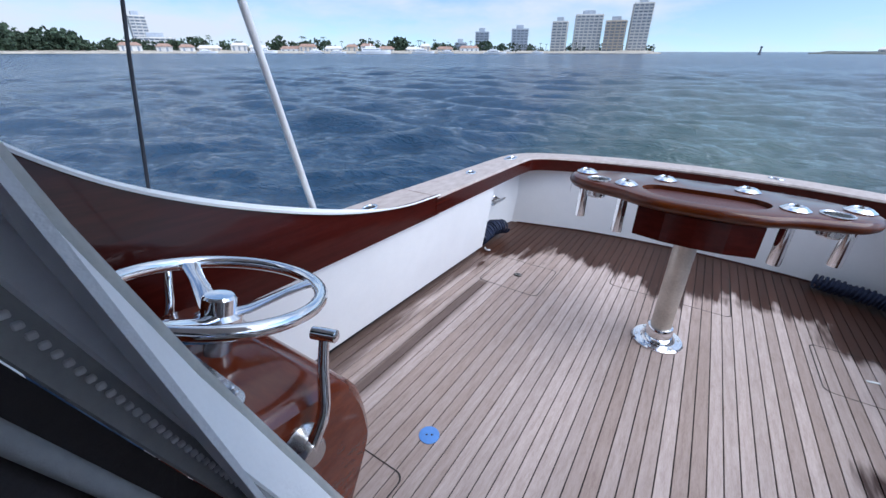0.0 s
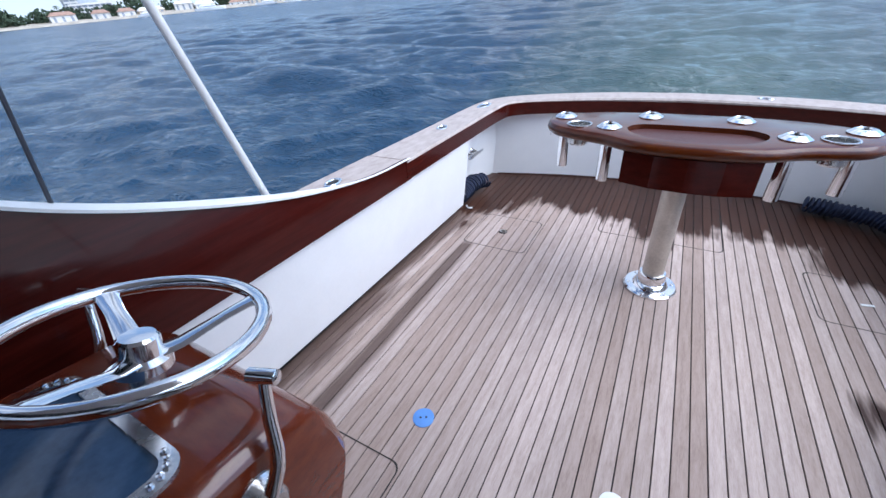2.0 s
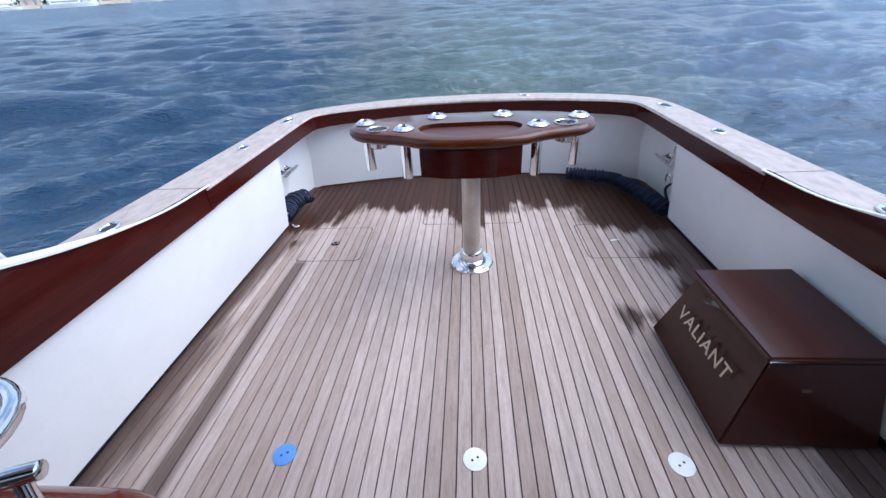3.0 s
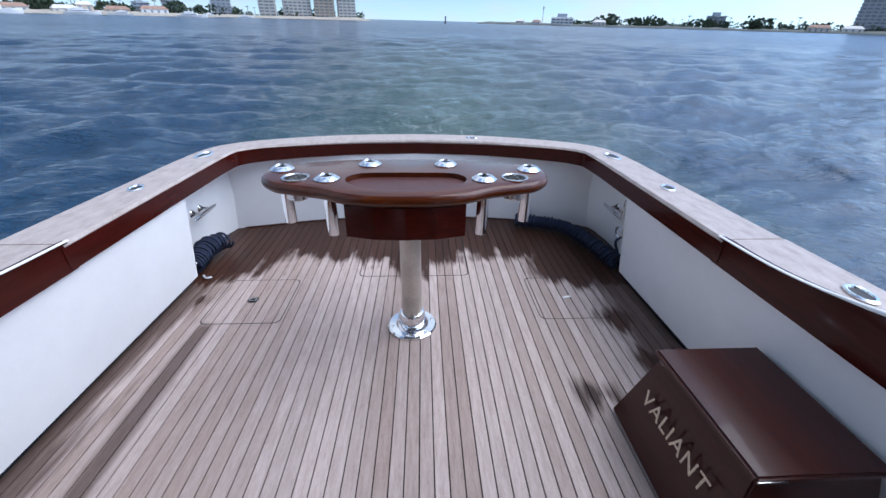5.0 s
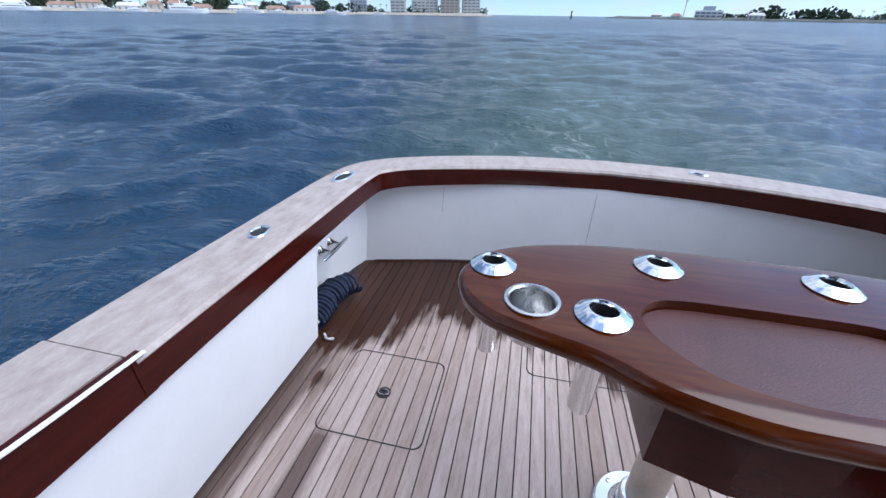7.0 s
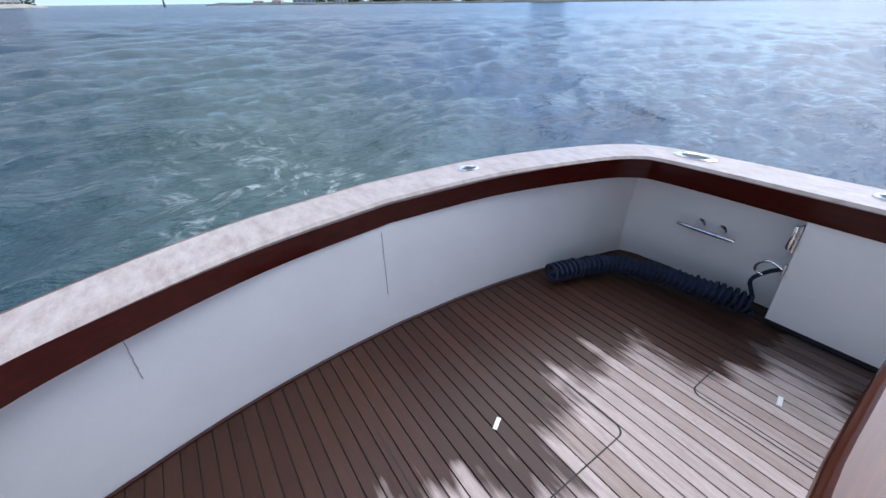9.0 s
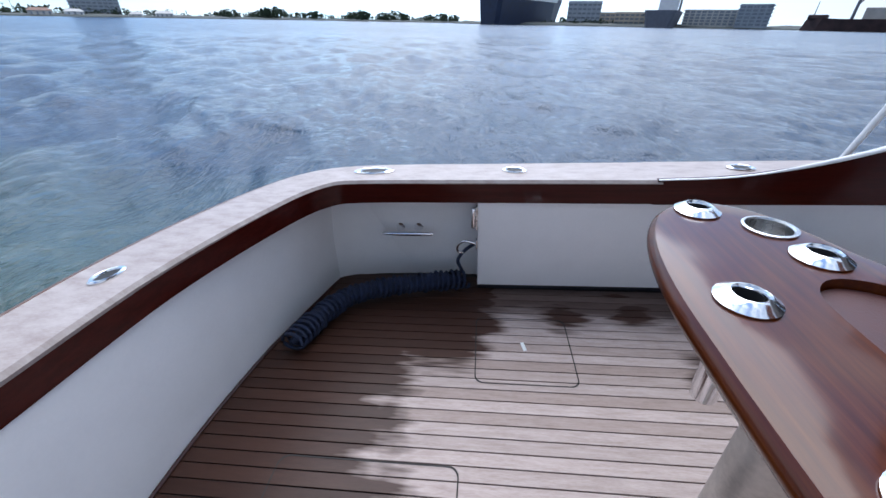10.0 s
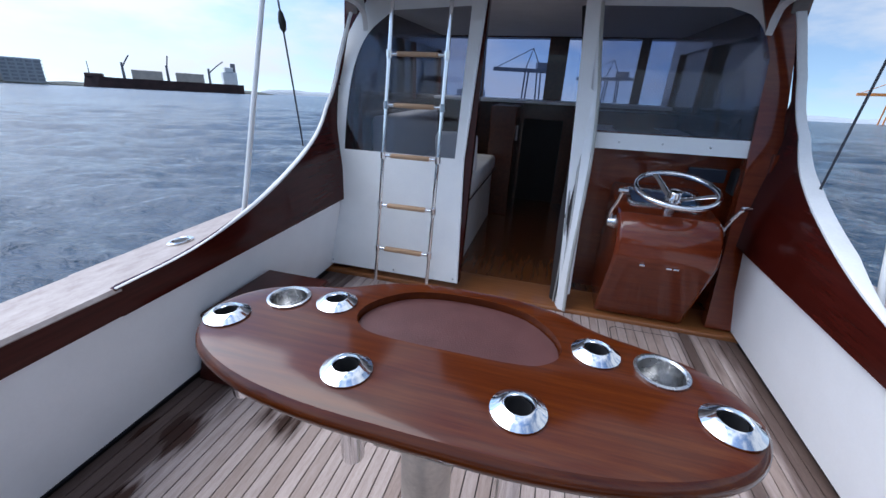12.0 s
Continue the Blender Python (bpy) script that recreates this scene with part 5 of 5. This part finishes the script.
WARM_WALL = painted("cream_facade", (0.55, 0.47, 0.38), 0.8, 0.1, 0.0, 0.3)
ROOF = painted("house_roof", (0.32, 0.20, 0.15), 0.8, 0.2, 0.0, 0.5)
# windows paled, with far haze mixed into the glass colour
BAND = painted("facade_glass", (0.27, 0.30, 0.34), 0.25, 0.2, 0.0, 0.5)
SHIP_WHITE = painted("ship_white", (0.72, 0.73, 0.74), 0.5, 0.05, 0.0, 0.3)
NAVY = painted("navy_hull", (0.012, 0.022, 0.06), 0.4, 0.2, 0.0, 0.2)
RUST = painted("rust_black_hull", (0.06, 0.03, 0.028), 0.6, 0.3, 0.0, 0.2)
HATCHCOVER = painted("buff_hatch_cover", (0.42, 0.38, 0.34), 0.7, 0.1, 0.0, 0.3)
CRANE_GREY = painted("crane_steel", (0.12, 0.13, 0.16), 0.6, 0.1, 0.0, 0.5)
CRANE_ORANGE = painted("crane_orange", (0.55, 0.20, 0.05), 0.6, 0.1, 0.0, 0.5)


def far(az, d, turn=0.0, z=0.0):
    """A place on the sea's level, az degrees to port of dead astern."""
    a = radians(az)
    return TRIM @ pose(-math.sin(a) * d, math.cos(a) * d, SEA_Z + z, 0, 0, az + turn)


def far_thing(name, m, label, category, group="", kind=""):
    ob = new(name)
    ob.matrix_basis = m
    return tagged(ob, label, category, group, kind)


def far_part(name, bm, mat, parent, label=""):
    ob = part(name, bm, mat, None, label)
    ob.parent = parent
    return ob


def shore(az0, az1, d, h, name, label, mat=LAND, depth=60):
    """A low bank along an arc of the shore."""
    n = max(3, int(abs(az1 - az0) / 1.5))
    rnd = random.Random(int(az0 * 7 + 900))
    rows = [[], [], [], [], []]
    for i in range(n + 1):
        a = radians(az0 + (az1 - az0) * i / n)
        w = 1 if 0 < i < n else 0.1
        hh = h * w * rnd.uniform(0.7, 1.2)
        for r, (dd, z) in zip(rows, ((0, -1.0), (2, 0.5), (9, hh * 0.5), (25, hh), (depth, hh))):
            r.append((-math.sin(a) * (d + dd), math.cos(a) * (d + dd), z))
    ob = part(name, strip(bmesh.new(), rows, -0.5), mat)
    ob.matrix_basis = TRIM @ Matrix.Translation((0, 0, SEA_Z))
    return tagged(ob, label, "shore", kind="structure")


def woods(az0, az1, d, h, count, label, seed, palms=0):
    """A far line of trees: many small leaf clumps with gaps and an uneven top."""
    rnd = random.Random(seed)
    verts, faces = [], []

    def clump(c, r):
        for _ in range(3):
            ax = Vector((rnd.gauss(0, 1), rnd.gauss(0, 1), rnd.gauss(0, 0.8))).normalized()
            u = ax.orthogonal().normalized()
            w = ax.cross(u)
            k = len(verts)
            m = 5
            for i in range(m):
                t = 2 * math.pi * i / m
                q = Vector(c) + (u * math.cos(t) + w * math.sin(t)) * r * rnd.uniform(0.6, 1.25)
                verts.append(tuple(q))
            faces.append(tuple(range(k, k + m)))

    for _ in range(count):
        az = rnd.uniform(az0, az1)
        dd = d + rnd.uniform(4, 40)
        a = radians(az)
        hh = h * rnd.uniform(0.45, 1.0) * (0.75 + 0.35 * math.sin(az * 0.9 + seed) * math.sin(az * 0.37))
        base = Vector((-math.sin(a) * dd, math.cos(a) * dd, 1.0))
        rad = hh * rnd.uniform(0.35, 0.6)
        for _ in range(16):
            z = rnd.uniform(0.1, 1.0)
            sp = rad * math.sqrt(max(0.05, 1 - (z - 0.45) ** 2 * 2.6))
            t = rnd.uniform(0, 6.28)
            rr = sp * math.sqrt(rnd.random())
            clump(base + Vector((rr * math.cos(t), rr * math.sin(t), z * hh)), hh * rnd.uniform(0.08, 0.17))
    for _ in range(palms):
        az = rnd.uniform(az0, az1)
        a = radians(az)
        dd = d + rnd.uniform(2, 15)
        hh = h * rnd.uniform(0.65, 1.0)
        base = Vector((-math.sin(a) * dd, math.cos(a) * dd, 0.5))
        k = len(verts)
        w = Vector((math.cos(a), math.sin(a), 0)) * 0.25
        for q in (base - w, base + w, base + w * 0.6 + Vector((0, 0, hh)), base - w * 0.6 + Vector((0, 0, hh))):
            verts.append(tuple(q))
        faces.append((k, k + 1, k + 2, k + 3))
        for i in range(11):
            t = 2 * math.pi * i / 11 + rnd.uniform(-0.2, 0.2)
            L = hh * rnd.uniform(0.20, 0.28)
            d0 = Vector((math.cos(t), math.sin(t), 0))
            s = Vector((-d0.y, d0.x, 0)) * L * 0.12
            top = base + Vector((0, 0, hh))
            k = len(verts)
            for q in (top, top + d0 * L * 0.5 + s + Vector((0, 0, L * 0.18)), top + d0 * L - Vector((0, 0, L * 0.35)), top + d0 * L * 0.5 - s + Vector((0, 0, L * 0.18))):
                verts.append(tuple(q))
            faces.append((k, k + 1, k + 2, k + 3))
    me = bpy.data.meshes.new("woods")
    me.from_pydata(verts, [], faces)
    me.materials.append(FAR_GREEN)
    me.update()
    ob = new("woods", me)
    ob.matrix_basis = TRIM @ Matrix.Translation((0, 0, SEA_Z))
    return tagged(ob, label, "trees", kind="stuff")


def tower(az, d, w, dep, h, mat, label, turn=0.0, floors=None, crown=True):
    """An apartment block: core, a slab and a glass band to each storey, roof house."""
    t = far_thing("apartment_building", far(az, d, turn), label, "building", "shore buildings")
    far_part("wall", box(bmesh.new(), (-w / 2, -dep / 2, 0), (w / 2, dep / 2, h)), mat, t)
    n = floors or max(2, int(h / 3.3))
    bm, bm2 = bmesh.new(), bmesh.new()
    for i in range(n):
        z = 2.5 + (h - 3.0) * i / n
        box(bm, (-w / 2 - 0.8, -dep / 2 - 1.1, z + 1.9), (w / 2 + 0.8, dep / 2 + 0.8, z + 2.35))
        step = w / max(2, int(w / 4.5))
        x = -w / 2 + 0.7
        while x < w / 2 - 1.5:
            box(bm2, (x, -dep / 2 - 0.12, z + 0.2), (x + step - 1.3, -dep / 2 + 0.1, z + 1.85))
            x += step
    tagged(far_part("balcony", bm, mat, t, "rows of balcony slabs"), kind="stuff")
    tagged(far_part("window", bm2, BAND, t, "rows of dark windows"), kind="stuff")
    if crown:
        far_part("roof_house", box(bmesh.new(), (-w / 4, -dep / 4, h), (w / 5, dep / 4, h + 4), 0.2, 1), GREY_WALL_HAZE, t)
    return t


def house(az, d, w, h, mat, rnd):
    t = far_thing("waterfront_house", far(az, d, rnd.uniform(-12, 12)), "low pale waterfront house with a pitched roof", "house", "waterfront houses")
    far_part("wall", box(bmesh.new(), (-w / 2, -4, 0), (w / 2, 4, h)), mat, t)
    far_part("roof", loft(bmesh.new(), [[(-w / 2 - 0.6, -4.6, h), (-w / 2 - 0.6, 4.6, h), (-w / 2 + 2, 0, h + 2.4)], [(w / 2 + 0.6, -4.6, h), (w / 2 + 0.6, 4.6, h), (w / 2 - 2, 0, h + 2.4)]]), ROOF if rnd.random() < 0.5 else STONE, t)
    n = max(2, int(w / 4))
    for i in range(n):
        x = -w / 2 + (i + 0.5) * w / n
        far_part("window", box(bmesh.new(), (x - 0.8, -4.06, 1.0), (x + 0.8, -3.9, h - 0.7)), BAND, t)


def yacht(az, d, L, turn, mat=SHIP_WHITE):
    t = far_thing("yacht", far(az, d, turn), "white motor yacht moored off the shore", "yacht", "moored yachts")
    def sec(x, b, z0, z1):
        return [(x, -b, z1), (x, -b * 0.75, z0), (x, b * 0.75, z0), (x, b, z1)]
    far_part("hull", loft(bmesh.new(), [sec(-L / 2, L * 0.11, -0.3, L * 0.07), sec(0, L * 0.12, -0.3, L * 0.075), sec(L * 0.3, L * 0.09, -0.3, L * 0.09), sec(L / 2, 0.05, 0.2, L * 0.11)]), mat, t)
    far_part("cabin", box(bmesh.new(), (-L * 0.35, -L * 0.08, L * 0.07), (L * 0.18, L * 0.08, L * 0.15), 0.2, 1), mat, t)
    far_part("flybridge", box(bmesh.new(), (-L * 0.25, -L * 0.07, L * 0.15), (L * 0.05, L * 0.07, L * 0.20), 0.2, 1), mat, t)
    far_part("window", box(bmesh.new(), (-L * 0.32, -L * 0.083, L * 0.095), (L * 0.15, L * 0.083, L * 0.125)), BAND, t)
    far_part("mast", box(bmesh.new(), (-L * 0.1, -0.1, L * 0.2), (-L * 0.08, 0.1, L * 0.28)), mat, t)


rnd = random.Random(11)
shore(24, 100, 430, 2.2, "ground_shore_port", "low sandy shore with a sea wall", SAND)
shore(6.5, 26, 520, 2.4, "ground_shore_towers", "shore at the foot of the towers", SAND)
shore(-7, -60, 560, 2.2, "ground_cape", "low wooded cape across the channel", LAND)
shore(-58, -88, 620, 2.2, "ground_woods", "low wooded far bank", LAND)
shore(-86, -142, 470, 2.6, "ground_port", "flat harbour quay", LAND)
# blue-grey land: haze painted into its colour
shore(-140, -262, 1500, 14.0, "ground_far", "distant harbour shore with haze in its grey colour", GREY_WALL_HAZE, 200)
woods(70, 88, 440, 19, 230, "dense green trees along the shore", 3, 6)
woods(88, 100, 440, 19, 60, "dense green trees along the shore", 30, 3)
woods(33, 70, 455, 14, 240, "trees and palms between waterfront houses", 4, 26)
woods(24, 33, 500, 12, 70, "shrubs and palms on the shore", 5, 8)
woods(7, 24, 540, 11, 80, "trees and palms at the foot of the towers", 6, 10)
woods(-17, -46, 575, 13, 260, "low dark trees on the cape", 7, 14)
woods(-46, -60, 590, 8, 90, "low trees and palms on the cape", 8, 14)
woods(-58, -87, 630, 13, 330, "dark wooded far bank", 9)
woods(-97, -107, 480, 7, 60, "trees on the quay", 10)
for az in np.arange(30, 70, 2.6):
    house(az + rnd.uniform(-0.8, 0.8), 445 + rnd.uniform(0, 12), rnd.uniform(10, 20), rnd.uniform(3.4, 6.5), rnd.choice([STONE, WARM_WALL, SHIP_WHITE]), rnd)
for az in (-43.0, -45.5, -50.5, -53.0, -12.5, -14.5, -22.0):
    house(az, 570 + rnd.uniform(0, 10), rnd.uniform(10, 18), rnd.uniform(3, 5), rnd.choice([STONE, SHIP_WHITE]), rnd)
tower(9.4, 560, 20, 16, 51, STONE, "tall pale curved-topped apartment tower", 6)
tower(12.0, 555, 22, 15, 34, WARM_WALL, "cream apartment block with balconies", -4)
tower(15.2, 560, 30, 17, 41, STONE, "broad pale apartment slab", 5)
tower(18.5, 550, 17, 15, 34, STONE, "pale apartment tower with balconies", -6)
tower(23.4, 560, 19, 15, 27, GREY_WALL_HAZE, "grey apartment tower on the shore", 4)
tower(28.2, 560, 16, 14, 24, GREY_WALL_HAZE, "grey-green apartment tower on the shore", -4)
tower(31.0, 560, 14, 12, 12, GREY_WALL_HAZE, "low grey waterfront block", 4)
tower(67.8, 620, 16, 14, 38, STONE, "white hotel tower behind the houses", 8)
tower(66.5, 560, 34, 14, 15, STONE, "low pale hotel block", 2)
tower(-47.3, 640, 44, 18, 60, GREY_WALL_HAZE, "grey tower block beyond the cape", 3)
tower(-17.6, 575, 26, 12, 9, SHIP_WHITE, "low white coast station", 0)
tower(-34.0, 700, 22, 12, 16, GREY_WALL_HAZE, "grey block among the trees", 0)
mast = far_thing("signal_mast", far(-15.2, 575), "slim white signal mast on the cape", "mast")
far_part("shaft", lathe(bmesh.new(), [(0.7, 0), (0.4, 20)], 8), SHIP_WHITE, mast)
far_part("lamp_house", lathe(bmesh.new(), [(1.2, 17), (1.2, 20), (0.2, 21)], 8), SHIP_WHITE, mast)
buoy = far_thing("channel_marker", far(-3.0, 380), "small dark channel marker post", "marker")
far_part("post", lathe(bmesh.new(), [(1.0, 0), (0.6, 2.5), (0.3, 5.0)], 8), CRANE_GREY, buoy)
far_part("topmark", box(bmesh.new(), (-0.7, -0.7, 4.2), (0.7, 0.7, 5.4)), CRANE_GREY, buoy)
for az, d, L, turn in ((42.5, 330, 26, 10), (26.5, 330, 17, -8), (56, 420, 24, 8), (50, 425, 18, 185), (36, 425, 22, 0), (33, 428, 16, 180), (47, 425, 15, 5), (21, 500, 14, 0), (25, 480, 16, 180), (62, 420, 16, 0)):
    yacht(az, d, L, turn)


# ---- ships in the port ----
def ship_hull(L, B, D, flare, mat, parent, label):
    loops = []
    for f, b, z0, rise in ((-0.5, 0.80, 0.5, 0.0), (-0.46, 0.95, 0, 0.0), (0.0, 1.0, 0, 0.0), (0.3, 0.95, 0, 0.02), (0.42, 0.65, 0, 0.08), (0.5, 0.10, 0.0, 0.16)):
        top = D * (1 + rise)
        x = L * f
        fx = flare if f > 0.4 else 0.0
        loops.append([(x + fx, -B / 2 * b - (0.6 if f > 0.4 else 0), top), (x, -B / 2 * b * 0.75, z0 - 1), (x, B / 2 * b * 0.75, z0 - 1), (x + fx, B / 2 * b + (0.6 if f > 0.4 else 0), top)])
    return far_part("hull", loft(bmesh.new(), loops), mat, parent, label)


cruise = far_thing("cruise_ship", far(-95.0, 500, 62), "cruise ship with navy hull and white decks", "ship")
ship_hull(150, 26, 24, 9, NAVY, cruise, "dark navy hull")
far_part("hull_band", box(bmesh.new(), (-72, -13.2, 22.0), (50, 13.2, 27.0)), SHIP_WHITE, cruise)
for i in range(6):
    far_part("deck", box(bmesh.new(), (-70, -12.6 + 0.2 * i, 27 + 3.4 * i), (46 - 4.5 * i, 12.6 - 0.2 * i, 29.6 + 3.4 * i), 0.3, 1), SHIP_WHITE, cruise)
    far_part("gallery", box(bmesh.new(), (-69, -12.0 + 0.2 * i, 29.6 + 3.4 * i), (45 - 4.5 * i, 12.0 - 0.2 * i, 30.4 + 3.4 * i)), BAND, cruise, "dark gallery windows")
far_part("funnel", loft(bmesh.new(), [[(-42, -4, 47), (-30, -4, 47), (-30, 4, 47), (-42, 4, 47)], [(-44, -3, 58), (-36, -3, 58), (-36, 3, 58), (-44, 3, 58)]]), NAVY, cruise)

cargo = far_thing("cargo_ship", far(-110.9, 470, 84), "dark-hulled ship seen end on, white bridge", "ship")
ship_hull(90, 26, 13, 4, CRANE_GREY, cargo, "dark grey hull")
far_part("bridge", box(bmesh.new(), (8, -8, 13), (20, 8, 30), 0.3, 1), SHIP_WHITE, cargo)
far_part("bridge_wing", box(bmesh.new(), (10, -13, 24), (17, 13, 27), 0.3, 1), SHIP_WHITE, cargo)
far_part("funnel", box(bmesh.new(), (19.5, -2.6, 13), (23, 2.6, 34), 0.3, 1), NAVY, cargo)
far_part("mast", lathe(bmesh.new(), [(0.8, 30), (0.3, 42)], 6, pose(14, 0, 0)), CRANE_GREY, cargo)
far_part("crane_post", lathe(bmesh.new(), [(1.2, 13), (0.7, 36)], 6, pose(24, -9, 0)), CRANE_GREY, cargo)

frt = far_thing("bulk_freighter", far(-131.0, 460, 2), "long dark bulk freighter with deck cranes", "ship")
ship_hull(122, 20, 8.0, -3, RUST, frt, "rust-black hull")
frt.matrix_basis = far(-131.0, 460, 0) @ Matrix.Rotation(radians(180), 4, "Z")
far_part("house", box(bmesh.new(), (-56, -8, 8), (-44, 8, 19), 0.3, 1), SHIP_WHITE, frt, "white after deckhouse")
far_part("wheelhouse", box(bmesh.new(), (-53, -9, 19), (-46, 9, 23), 0.3, 1), SHIP_WHITE, frt)
far_part("funnel", box(bmesh.new(), (-56, -2, 19), (-52, 2, 27), 0.3, 1), CRANE_GREY, frt)
far_part("forecastle", box(bmesh.new(), (46, -5, 8), (58, 5, 11), 0.5, 1), RUST, frt)
for x0, x1 in ((4, 26), (-28, -6)):
    far_part("hatch_cover", box(bmesh.new(), (x0, -8, 8), (x1, 8, 15.5), 0.3, 1), HATCHCOVER, frt, "buff hatch housing")
for x, bx, bz in ((32, 26, 27), (0, -2, 29), (-33, -46, 28)):
    far_part("crane_mast", lathe(bmesh.new(), [(1.1, 8), (0.9, 21)], 8, pose(x, 0, 0)), CRANE_GREY, frt)
    far_part("crane_boom", tube(bmesh.new(), [(x, 0, 17), ((x + bx) / 2, 0, (17 + bz) / 2 + 0.5), (bx, 0, bz)], 0.55, 6), CRANE_GREY, frt)
far_part("foremast", lathe(bmesh.new(), [(0.4, 10), (0.25, 20)], 6, pose(55, 0, 0)), CRANE_GREY, frt)

tower(-108.0, 500, 42, 20, 13, WARM_WALL, "long cream harbour shed", 2, 3, False)
tower(-115.6, 490, 46, 20, 15, STONE, "pale harbour parking block with open floors", -2, 5, False)
tower(-102.0, 520, 34, 18, 23, GREY_WALL_HAZE, "grey terminal building behind the trees", 0, 5, False)
tower(-119.3, 480, 24, 14, 19, GREY_WALL_HAZE, "grey office block on the quay", 0, 6, False)
tower(-104.5, 520, 20, 14, 13, WARM_WALL, "small cream terminal annex building", 0, 3, False)


def gantry(az, d, s, mat, label, turn=0.0):
    g = far_thing("gantry_crane", far(az, d, turn), label, "crane", "gantry cranes")
    for x in (-9, 9):
        for y in (-8, 8):
            far_part("leg", tube(bmesh.new(), [(x * s, y * s, 0), (x * 0.8 * s, y * s, 42 * s)], 1.0 * s, 6), mat, g)
    far_part("beam", box(bmesh.new(), (-48 * s, -3 * s, 40 * s), (30 * s, 3 * s, 44 * s)), mat, g)
    far_part("machine_house", box(bmesh.new(), (4 * s, -4 * s, 44 * s), (20 * s, 4 * s, 51 * s)), mat, g)
    far_part("a_frame", tube(bmesh.new(), [(-9 * s, 0, 44 * s), (-2 * s, 0, 66 * s), (9 * s, 0, 44 * s)], 0.9 * s, 6), mat, g)
    far_part("tie", tube(bmesh.new(), [(-2 * s, 0, 66 * s), (-44 * s, 0, 44 * s)], 0.5 * s, 6), mat, g)


gantry(-176, 520, 1.0, CRANE_GREY, "tall grey container gantry crane", 15)
gantry(-186, 620, 1.0, CRANE_GREY, "tall grey container gantry crane", -10)
gantry(148, 900, 1.0, CRANE_ORANGE, "orange container gantry crane", 20)
tower(-168, 900, 60, 20, 30, GREY_WALL_HAZE, "long grey warehouse on the far quay", 0, 4, False)
tower(163, 700, 40, 20, 40, GREY_WALL_HAZE, "grey tower block at the harbour", 0, 9, False)
